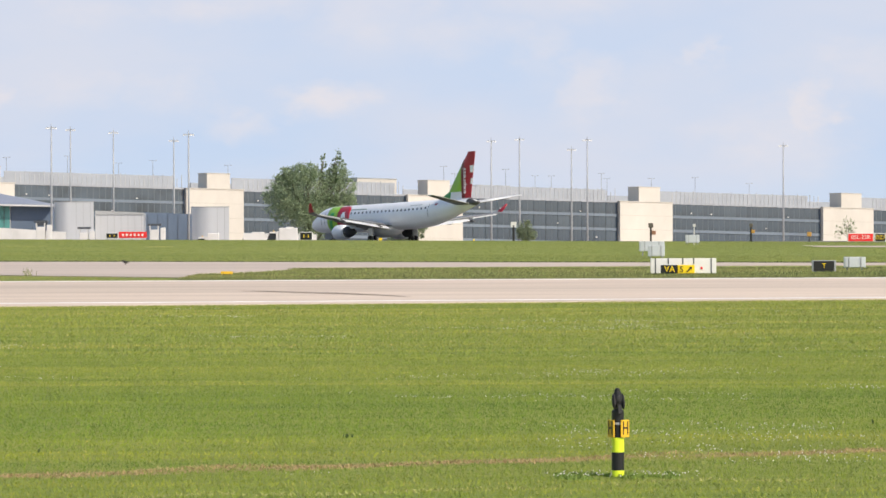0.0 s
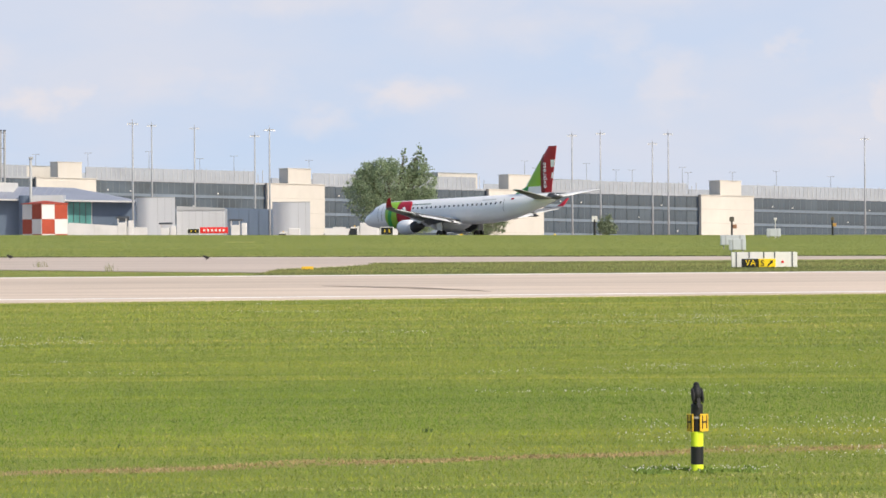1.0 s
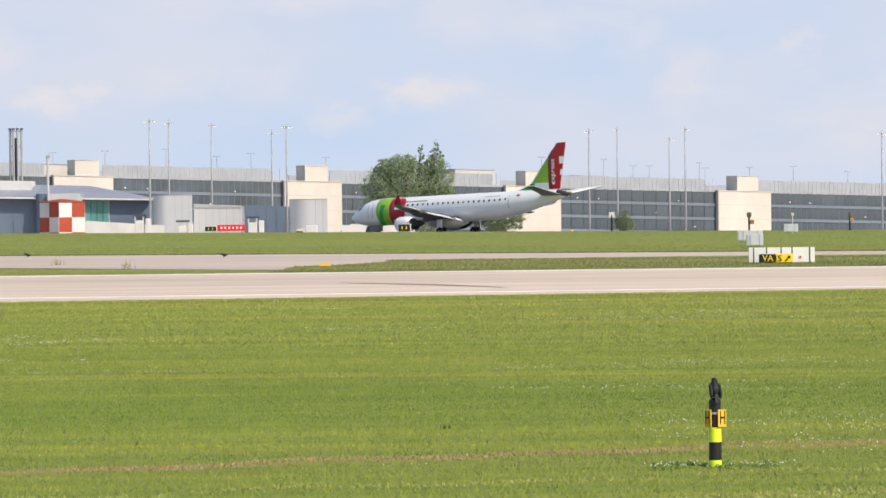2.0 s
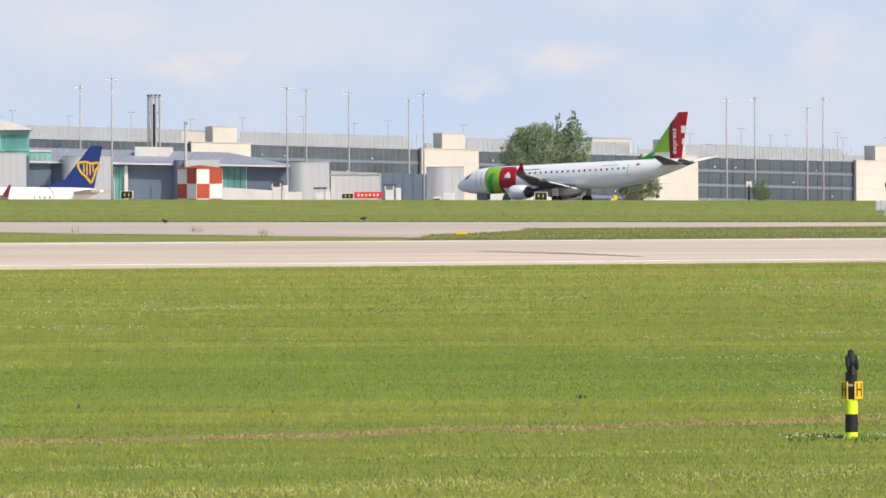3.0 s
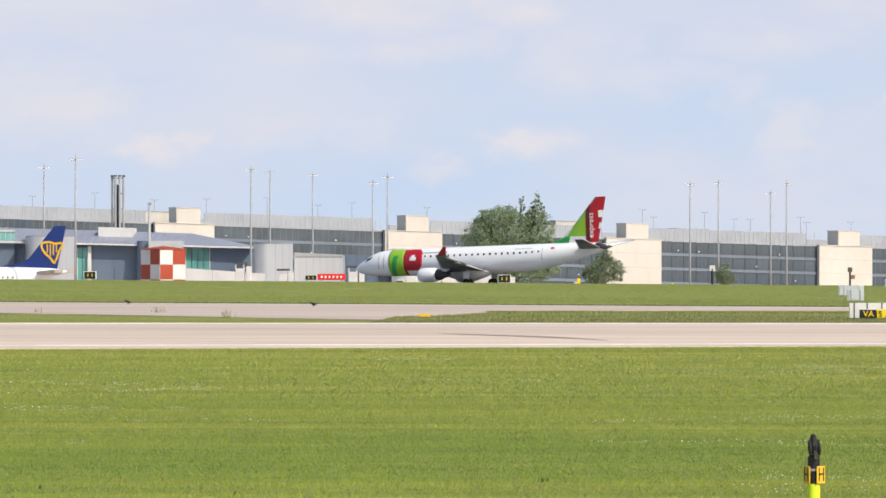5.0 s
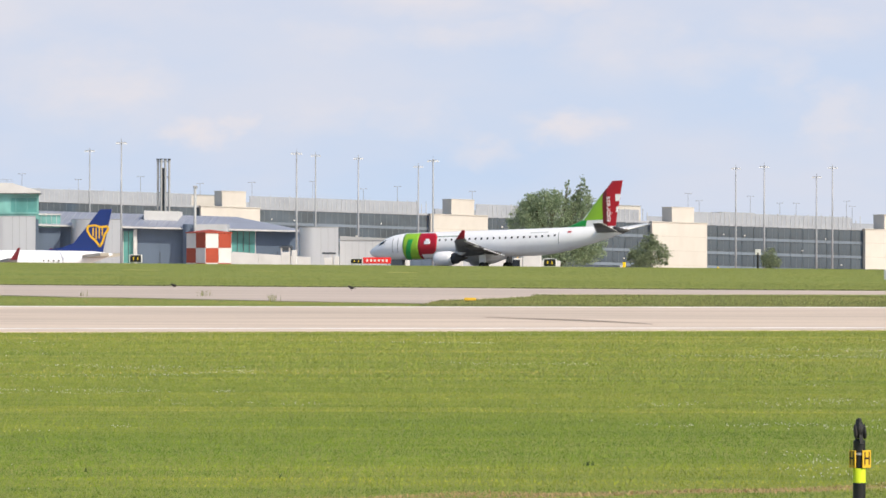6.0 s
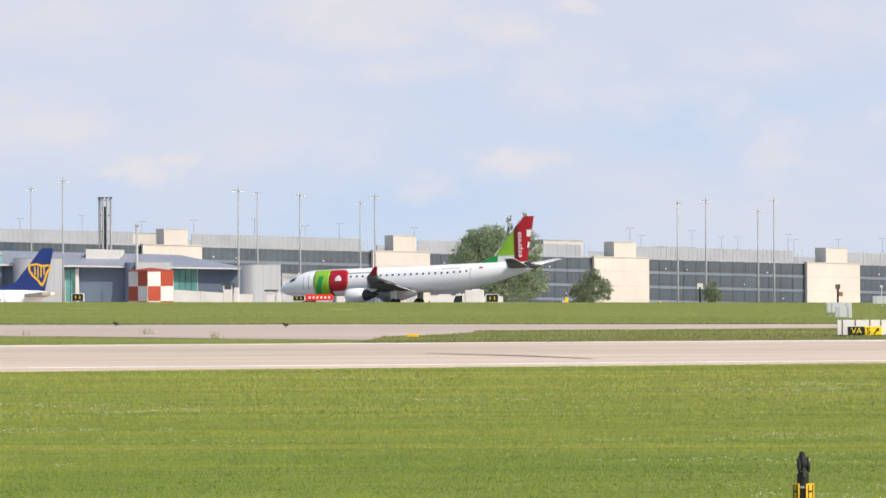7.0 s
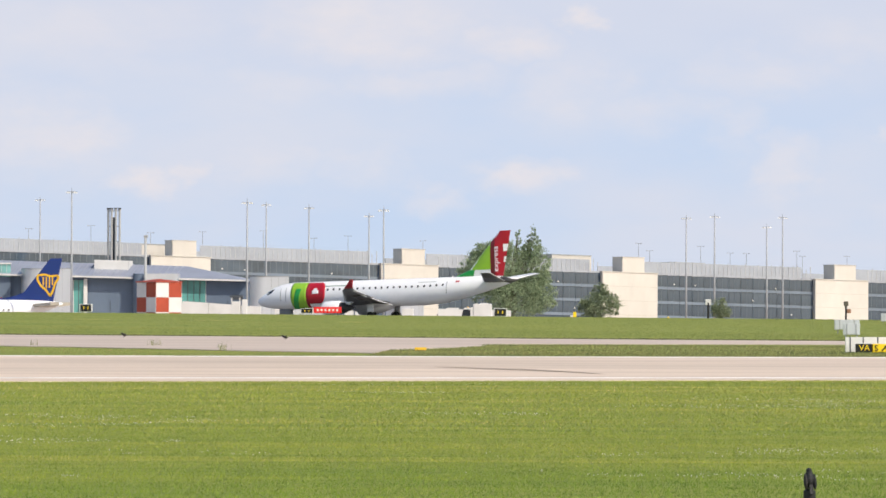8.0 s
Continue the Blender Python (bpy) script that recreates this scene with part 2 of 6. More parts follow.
STEEL = surface("galvanised_steel", (0.33, 0.345, 0.37), 0.55, metal=0.1, vary=0.1, coarse=1.5)
BLACK = surface("black_plastic", (0.012, 0.012, 0.014), 0.45, vary=0.2)
YELLOW_HI = surface("fluorescent_yellow_sleeve", (0.72, 0.86, 0.03), 0.45, vary=0.06)
AMBER = surface("amber_board", (0.80, 0.48, 0.03), 0.5, vary=0.08)


# ---- building helpers ----
def part(name, bm, mat, parent=None, label="", smooth=False):
    me = bpy.data.meshes.new(name)
    bmesh.ops.recalc_face_normals(bm, faces=bm.faces)
    bm.to_mesh(me)
    bm.free()
    me.materials.append(mat)
    if smooth:
        me.polygons.foreach_set("use_smooth", [True] * len(me.polygons))
    ob = new(name, me)
    if parent:
        ob.parent = parent
    if label:
        ob["label"] = label
    return ob


def thing(name, label, category, m=None, group="", kind=""):
    ob = tagged(new(name), label, category, group, kind)
    if m:
        ob.matrix_basis = m
    return ob


def box(bm, x0, x1, y0, y1, z0, z1, bevel=0.0, m=None):
    vs = [bm.verts.new(v) for v in ((x0, y0, z0), (x1, y0, z0), (x1, y1, z0), (x0, y1, z0), (x0, y0, z1), (x1, y0, z1), (x1, y1, z1), (x0, y1, z1))]
    fs = [bm.faces.new([vs[i] for i in q]) for q in ((3, 2, 1, 0), (4, 5, 6, 7), (0, 1, 5, 4), (1, 2, 6, 5), (2, 3, 7, 6), (3, 0, 4, 7))]
    if bevel:
        es = list({e for f in fs for e in f.edges})
        out = bmesh.ops.bevel(bm, geom=es, offset=bevel, segments=1, affect="EDGES")
        vs = list({v for f in out["faces"] for v in f.verts} | {v for v in vs if v.is_valid})
    if m:
        bmesh.ops.transform(bm, matrix=m, verts=[v for v in vs if v.is_valid])
    return bm


def one_box(*a, bevel=0.0, m=None):
    return box(bmesh.new(), *a, bevel=bevel, m=m)


def tube(bm, profile, segs=12, m=None, caps=True):
    """A turned form: (z, radius) rings round the local z axis."""
    rings = []
    for zz, r in profile:
        rings.append([bm.verts.new(Vector((r * math.cos(2 * math.pi * i / segs), r * math.sin(2 * math.pi * i / segs), zz))) for i in range(segs)])
    for a, b in zip(rings, rings[1:]):
        for i in range(segs):
            bm.faces.new((a[i], a[(i + 1) % segs], b[(i + 1) % segs], b[i]))
    if caps:
        bm.faces.new(rings[0][::-1])
        bm.faces.new(rings[-1])
    if m:
        bmesh.ops.transform(bm, matrix=m, verts=[v for r in rings for v in r])
    return bm


def one_tube(profile, segs=12, m=None, caps=True):
    return tube(bmesh.new(), profile, segs, m, caps)


def prism(bm, outline, h0, h1, m=None):
    """An outline in the x-z plane drawn out from y = h0 to h1."""
    a = [bm.verts.new((x, h0, z)) for x, z in outline]
    b = [bm.verts.new((x, h1, z)) for x, z in outline]
    bm.faces.new(a[::-1])
    bm.faces.new(b)
    for i in range(len(a)):
        j = (i + 1) % len(a)
        bm.faces.new((a[i], a[j], b[j], b[i]))
    if m:
        bmesh.ops.transform(bm, matrix=m, verts=a + b)
    return bm


def words(text, size, depth=0.01):
    """Flat lettering as a mesh, centred, in the x-z plane facing -y."""
    cu = bpy.data.curves.new("lettering", "FONT")
    cu.body, cu.size, cu.extrude, cu.align_x, cu.align_y = text, size, depth, "CENTER", "CENTER"
    tmp = new("lettering", cu)
    bpy.context.view_layer.update()
    me = bpy.data.meshes.new_from_object(tmp.evaluated_get(bpy.context.evaluated_depsgraph_get()))
    bpy.data.objects.remove(tmp)
    bm = bmesh.new()
    bm.from_mesh(me)
    bmesh.ops.transform(bm, matrix=pose(0, 0, 0, 90), verts=bm.verts)
    bpy.data.meshes.remove(me)
    return bm


# ---- ground ----
KNOT_Y = [-60, 30, 50, 143, 188, 221, 247, 350, 440, 478, 492, 506, 565, 645, 900, 5000]
KNOT_Z = [0, 0, 0, 0.51, 0.76, 0.95, 1.05, 1.47, 1.76, 1.87, 1.87, 1.5, 1.5, -2, -3, -3]


def ease(a, b, v):
    k = np.clip((v - a) / (b - a), 0, 1)
    return k * k * (3 - 2 * k)


def ground_z(x, y):
    return np.interp(y, KNOT_Y, KNOT_Z) - 0.0065 * np.clip(x, -400, 400) * ease(190, 300, y) * (1 - ease(492, 506, y))


def sheet(name, verts, faces, mat, smooth=True):
    me = bpy.data.meshes.new(name)
    me.from_pydata(verts, [], faces)
    me.materials.append(mat)
    me.polygons.foreach_set("use_smooth", [smooth] * len(me.polygons))
    return new(name, me)


def grid_faces(rows, cols):
    return [(r * cols + c, r * cols + c + 1, (r + 1) * cols + c + 1, (r + 1) * cols + c) for r in range(rows - 1) for c in range(cols - 1)]


ys = sorted(set([-3000, -1200, -400, -150] + list(np.linspace(-60, 40, 6)) + list(np.linspace(44, 260, 55)) + list(np.linspace(265, 520, 40)) + list(np.linspace(530, 900, 20)) + [1300, 2000, 3200, 4900] + KNOT_Y))
cs = np.linspace(-1, 1, 61)
gv = [(c * (1200 + abs(y)), y, float(ground_z(c * (1200 + abs(y)), y))) for y in ys for c in cs]
tagged(sheet("ground", gv, grid_faces(len(ys), len(cs)), GRASS_NEAR), "mown green airfield grass with dry patches", "grass", kind="structure")


def strip(name, near, far, mat, lift, label, cat, reach=700, kind="structure", thin=0.0):
    """A paved band between two straight edges, each through two plan points, laid on the ground."""
    (ax, ay), (bx, by) = near
    (cx, cy), (dx, dy) = far
    xs = np.concatenate([np.linspace(-reach, -90, 14), np.linspace(-80, 80, 41), np.linspace(90, reach, 14)]) if not thin else np.linspace(-90, 90, 61)
    verts = []
    for q in (-1, *np.linspace(0, 1, 9), 2):
        deep, q = (0.14 if q in (-1, 2) else 0.0), min(max(q, 0), 1)
        for xx in xs:
            y0 = ay + (by - ay) * (xx - ax) / (bx - ax)
            y1 = cy + (dy - cy) * (xx - cx) / (dx - cx)
            yy = max(y0 + (y1 - y0) * q, -50)
            verts.append((xx, yy, float(ground_z(xx, yy)) + lift - deep))
    return tagged(sheet(name, verts, grid_faces(11, len(xs)), mat, False), label, cat, kind=kind)


NEAR_EDGE = ((-14.78, 138.85), (15.44, 145.2))
FAR_EDGE = ((-20.0, 188.0), (20.23, 190.25))
strip("runway", NEAR_EDGE, FAR_EDGE, CONCRETE, 0.03, "pale concrete runway with tyre marks", "runway", reach=900)


def inset(e, a):
    return tuple((x, y + a) for x, y in e)


strip("runway_edge_line", ((-14.78, 142.6), (15.44, 147.2)), ((-14.78, 143.7), (15.44, 148.3)), LINE_WHITE, 0.036, "white painted runway edge line", "road marking", reach=900)
strip("runway_edge_line", inset(FAR_EDGE, -2.6), inset(FAR_EDGE, -1.2), LINE_WHITE, 0.036, "white painted runway edge line", "road marking", reach=900)

# long curved tyre mark
mk = [(-7.97, 163.6), (-5.76, 160.5), (-3.95, 158.05), (-2.62, 155.3), (-1.22, 151.15)]
mv = []
for k, (x, y) in enumerate(mk):
    wd = (0.25, 0.9, 1.1, 0.8, 0.2)[k]
    mv += [(x, y - wd, float(ground_z(x, y)) + 0.045), (x, y + wd, float(ground_z(x, y)) + 0.045)]
tagged(sheet("tyre_mark", mv, grid_faces(5, 2), RUBBER_MARK), "dark curved tyre mark on the runway", "road marking", kind="structure")

# taxiway beyond the runway: wider to the west of the grass island
S2_FAR = ((-38.97, 254.55), (26.63, 250.4))
S2_NEAR = ((-21.54, 218.0), (24.9, 236.55))
strip("taxiway", ((-8.75, 227.05), (24.9, 236.55)), S2_FAR, TAXI, 0.03, "narrow concrete taxiway behind the runway", "taxiway", reach=400)
island = [(-60.0, 231.0), (-46.0, 223.5), (-36.0, 217.6), (-32.0, 213.2), (-29.0, 211.5), (-25.8, 208.6), (-22.6, 205.8), (-19.4, 202.2), (-16.4, 199.8), (-13.5, 197.4), (-12.4, 196.3), (-12.25, 207.5), (-11.0, 209.6), (-9.7, 213.0), (-8.14, 219.0)]
iv = []
for (x, y) in island:
    y_in = S2_FAR[0][1] - 8
    for q, deep in ((0, 0.14), (0, 0), (0.25, 0), (0.5, 0), (0.75, 0), (1, 0)):
        yy = y + (y_in - y) * q
        iv.append((x, yy, float(ground_z(x, yy)) + 0.034 - deep))
tagged(sheet("taxiway_apron", iv, grid_faces(len(island), 6), TAXI, False), "wider concrete mouth of the taxiway", "taxiway", kind="structure")
TAR = concrete_material("parallel_taxiway_asphalt", (0.2, 0.19, 0.185))
pv = [(x, y, float(ground_z(x, y)) + 0.03) for y in np.linspace(493, 547, 10) for x in np.linspace(-300, 300, 31)]
tagged(sheet("parallel_taxiway", pv, grid_faces(10, 31), TAR), "grey asphalt taxiway used by the taxiing airliner", "taxiway", kind="structure")
av = [(x, y, float(ground_z(x, y)) + 0.03) for y in np.linspace(575, 900, 20) for x in np.linspace(-400, 400, 21)]
tagged(sheet("apron", av, grid_faces(20, 21), TAXI), "wide concrete airport apron", "apron", kind="structure")

# sky behind everything
sv, R = [], 4700.0
for h in np.linspace(-80, 900, 12):
    for k in np.linspace(-32, 32, 41):
        sv.append((R * math.sin(radians(k)), R * math.cos(radians(k)), h))
tagged(sheet("backdrop", sv, grid_faces(12, 41), sky_material()), "pale blue sky with soft white clouds", "sky", kind="structure")


# ---- car park: long glazed decks with cream stair towers ----
PARK_O, PARK_W, PARK_N = Vector((-1.1, 820.0, 0)), Vector((0.921, 0.389, 0)), Vector((0.389, -0.921, 0))
PARK_FALL = 0.0276


def park(s, q, h):
    """Along the front, out from it, up; the decks fall gently to the east."""
    return PARK_O + PARK_W * s + PARK_N * q + Vector((0, 0, h - PARK_FALL * s))


def park_box(bm, s0, s1, q0, q1, h0, h1):
    n0 = len(bm.verts)
    box(bm, s0, s1, -q1, -q0, h0, h1)
    bm.verts.ensure_lookup_table()
    for v in bm.verts[n0:]:
        v.co = park(v.co.x, -v.co.y, v.co.z)
    return bm


PITCH, GLASS_TOP, STOREY = 46.0, 9.75, 2.84
rng = random.Random(5)
car_park = thing("car_park", "long multi-storey car park with dark glazing and cream stair towers", "car park")
PARK_TURN = Matrix(((PARK_W.x, -PARK_N.x, 0, 0), (PARK_W.y, -PARK_N.y, 0, 0), (0, 0, 1, 0), (0, 0, 0, 1)))


def piece_mesh(name, bm, mat):
    me = bpy.data.meshes.new(name)
    bm.to_mesh(me)
    bm.free()
    me.materials.append(mat)
    return me


def park_piece(name, me, s, q, h, parent):
    ob = new(name, me)
    ob.parent = parent
    ob.matrix_basis = Matrix.Translation(park(s, q, h)) @ PARK_TURN
    return ob


PANE_W = 2.45
pane_mesh = piece_mesh("glass_pane", one_box(-PANE_W / 2 + 0.012, PANE_W / 2 - 0.012, 0.0, 0.12, 0.58, STOREY - 0.04), PARK_GLASS)
mullion_mesh = piece_mesh("mullion", one_box(-0.05, 0.05, 0.015, 0.14, -5 * STOREY, 0), MULLION)
post_meshes = [piece_mesh("screen_post", one_box(-0.05, 0.05, -0.08, 0.08, 0.3, hh), SCREEN_POST) for hh in (2.05, 2.3, 2.5, 2.75)]
for i in range(-3, 3):
    s0, s1 = i * PITCH + 5.1, (i + 1) * PITCH - 6.6
    near = i >= -1
    part("roof_deck", park_box(bmesh.new(), s0, s1, -30, -0.6, GLASS_TOP - 0.5, GLASS_TOP - 0.1), ROOF_DECK, car_park)
    part("back_wall", park_box(bmesh.new(), s0, s1, -30.5, -30, -3.5, GLASS_TOP + 2), SCREEN, car_park)
    part("inner_wall", park_box(bmesh.new(), s0, s1, -0.9, -0.6, -4.4, GLASS_TOP - 0.5), MULLION, car_park)
    n = int((s1 - s0) / PANE_W)
    for k in range(5):
        top = GLASS_TOP - k * STOREY
        part("spandrel", park_box(bmesh.new(), s0, s1, -0.36, -0.2, top - STOREY, top - STOREY + 0.55), SPANDREL, car_park)
        if near and k < 4:
            for c in range(n):
                park_piece("glass_pane", pane_mesh, s0 + (c + 0.5) * (s1 - s0) / n, -0.34, top - STOREY, car_park)
        else:
            part("glazing", park_box(bmesh.new(), s0, s1, -0.5, -0.33, top - STOREY + 0.55, top), PARK_GLASS, car_park)
    for c in range(2 * n + 1):
        park_piece("mullion", mullion_mesh, s0 + c * (s1 - s0) / (2 * n), -0.3, GLASS_TOP, car_park)
    # roof-level mesh screen with posts, and a paler one set back behind it
    part("roof_rail", park_box(bmesh.new(), s0, s1, -0.5, -0.2, GLASS_TOP, GLASS_TOP + 0.35), SCREEN, car_park)
    part("mesh_screen", park_box(bmesh.new(), s0, s1, -6.2, -6.0, GLASS_TOP - 0.1, GLASS_TOP + 2.65), SCREEN, car_park)
    s = s0 + 0.5
    while s < s1:
        park_piece("screen_post", rng.choice(post_meshes), s, -0.38, GLASS_TOP, car_park)
        s += 0.95
for i in range(-3, 4):
    s = i * PITCH
    part("stair_tower", park_box(bmesh.new(), s - 6.6, s + 5.1, -8, 0.8, -4, 9.97), CREAM, car_park, "cream rendered stair tower")
    part("coping", park_box(bmesh.new(), s - 6.75, s + 5.25, -8, 0.95, 9.97, 10.1), CREAM, car_park)
    part("coping", park_box(bmesh.new(), s - 2.5, s + 2.4, -4.4, 0.9, 12.97, 13.07), CREAM, car_park)
    for hh in (1.6, 4.4, 7.2):
        part("joint_shadow_gap", park_box(bmesh.new(), s - 6.6, s + 5.1, 0.8, 0.815, hh, hh + 0.05), JOINT, car_park)
    part("tower_top", park_box(bmesh.new(), s - 2.4, s + 2.3, -4.3, 0.8, 9.97, 12.97), CREAM, car_park)
    for k, hh in ((9, 7.9), (13.5, 7.8), (26, 5.2), (31, 7.7), (34.5, 2.6)):
        part("bulkhead_lamp", park_box(bmesh.new(), s + k + i * 0.7, s + k + i * 0.7 + 0.22, -0.3, -0.1, hh, hh + 0.2), OFF_LAMP, car_park)


# ---- taxiing airliner ----
WHITE_PAINT = surface("glossy_white_aircraft_paint", (0.85, 0.855, 0.885), 0.28, vary=0.04, coarse=0.3, fine=3, bump=0.0, coat=0.15)
JET_GREEN = surface("bright_green_livery", (0.26, 0.49, 0.035), 0.3, vary=0.06, bump=0)
JET_DKGREEN = surface("deep_green_livery", (0.02, 0.30, 0.06), 0.3, vary=0.06, bump=0)
JET_RED = surface("deep_red_livery", (0.42, 0.010, 0.026), 0.3, vary=0.06, bump=0)
JET_GLASS = glass_material("cabin_window_glass", (0.02, 0.025, 0.035))
BARE = surface("pale_slat_and_lit_flap_paint", (0.74, 0.75, 0.77), 0.35, metal=0.1, vary=0.1)
WING_GREY = surface("shade_darkened_wing_grey", (0.17, 0.178, 0.195), 0.4, vary=0.08, bump=0)
TYRE = surface("tyre_rubber", (0.02, 0.02, 0.022), 0.8)
ENGINE_DARK = surface("dark_engine_core", (0.05, 0.05, 0.055), 0.5)
# oily metal of the gear, and the shade colour below the tailplane
DARKM = surface("oily_gear_and_shade_grey", (0.09, 0.09, 0.095), 0.5)
GEAR_S = 17.3
STATIONS = ((-1.1, 2.72, 0.03, 0.03), (-0.85, 2.73, 0.32, 0.32), (-0.3, 2.78, 0.66, 0.62), (0.6, 2.9, 1.0, 0.95), (1.7, 3.1, 1.36, 1.22), (2.9, 3.24, 1.57, 1.4), (4.4, 3.3, 1.68, 1.5), (23.5, 3.3, 1.68, 1.5),
            (26.0, 3.40, 1.58, 1.44), (28.5, 3.62, 1.36, 1.26), (31.0, 3.90, 1.06, 0.98), (33.2, 4.14, 0.74, 0.66), (35.0, 4.32, 0.42, 0.36), (35.7, 4.38, 0.22, 0.2))


def hull(s, ang, out=0.0):
    """A point of the fuselage skin: metres behind the nose, degrees up from the port side."""
    st = np.array(STATIONS)
    c, hh, hw = (float(np.interp(s, st[:, 0], st[:, k])) for k in (1, 2, 3))
    return Vector((GEAR_S - s, (hw + out) * math.cos(radians(ang)), c + (hh + out) * math.sin(radians(ang))))


def skin(bm, pts, thick=0.02):
    """A thin raised patch on the skin, from rows of (s, angle)."""
    inner = [[bm.verts.new(hull(s, a, 0.0)) for s, a in row] for row in pts]
    outer = [[bm.verts.new(hull(s, a, thick)) for s, a in row] for row in pts]
    R_, C_ = len(pts), len(pts[0])
    for r in range(R_ - 1):
        for c in range(C_ - 1):
            bm.faces.new((outer[r][c], outer[r][c + 1], outer[r + 1][c + 1], outer[r + 1][c]))
    ring = [(0, c) for c in range(C_)] + [(r, C_ - 1) for r in range(1, R_)] + [(R_ - 1, c) for c in range(C_ - 2, -1, -1)] + [(r, 0) for r in range(R_ - 2, 0, -1)]
    for (r, c), (r2, c2) in zip(ring, ring[1:] + ring[:1]):
        bm.faces.new((outer[r][c], inner[r][c], inner[r2][c2], outer[r2][c2]))
    return bm


def rows_of(s0, s1, a0, a1, ns, na, lean=0.0):
    return [[(s0 + (s1 - s0) * i / (ns - 1) + lean * j / (na - 1), a0 + (a1 - a0) * j / (na - 1)) for i in range(ns)] for j in range(na)]


AIRFOIL = ((0, 0), (0.04, 0.045), (0.15, 0.075), (0.4, 0.085), (0.7, 0.05), (1, 0.004), (0.7, -0.02), (0.4, -0.035), (0.15, -0.035), (0.04, -0.025))


def aerofoil(bm, sections, upright=False):
    """Sections: (s of leading edge, chord, sideways, height, thickness factor)."""
    rings = []
    for s, ch, y, zz, tk in sections:
        ring = []
        for cx, cz in AIRFOIL:
            x = GEAR_S - s - cx * ch
            ring.append(bm.verts.new((x, y + cz * ch * tk, zz) if upright else (x, y, zz + cz * ch * tk)))
        rings.append(ring)
    k = len(AIRFOIL)
    for a, b in zip(rings, rings[1:]):
        for i in range(k):
            bm.faces.new((a[i], a[(i + 1) % k], b[(i + 1) % k], b[i]))
    bm.faces.new(rings[0])
    bm.faces.new(rings[-1][::-1])
    return bm


def slab(ends, thick=0.09):
    """A flap: its front and rear edge (s, height) at two places along the wing."""
    bm = bmesh.new()
    rings = []
    for s0, z0, s1, z1, y in ends:
        rings.append([bm.verts.new((GEAR_S - s, y, z)) for s, z in ((s0, z0 + thick), (s1, z1 + 0.03), (s1, z1 - 0.03), (s0, z0 - thick))])
    a, b = rings
    for i in range(4):
        bm.faces.new((a[i], a[(i + 1) % 4], b[(i + 1) % 4], b[i]))
    bm.faces.new(a)
    bm.faces.new(b[::-1])
    return bm


def wheel_mesh(r, wdt):
    return one_tube(((-wdt / 2, r * 0.55), (-wdt / 2, r * 0.85), (-wdt * 0.35, r), (wdt * 0.35, r), (wdt / 2, r * 0.85), (wdt / 2, r * 0.55)), 16, pose(0, 0, 0, 90))


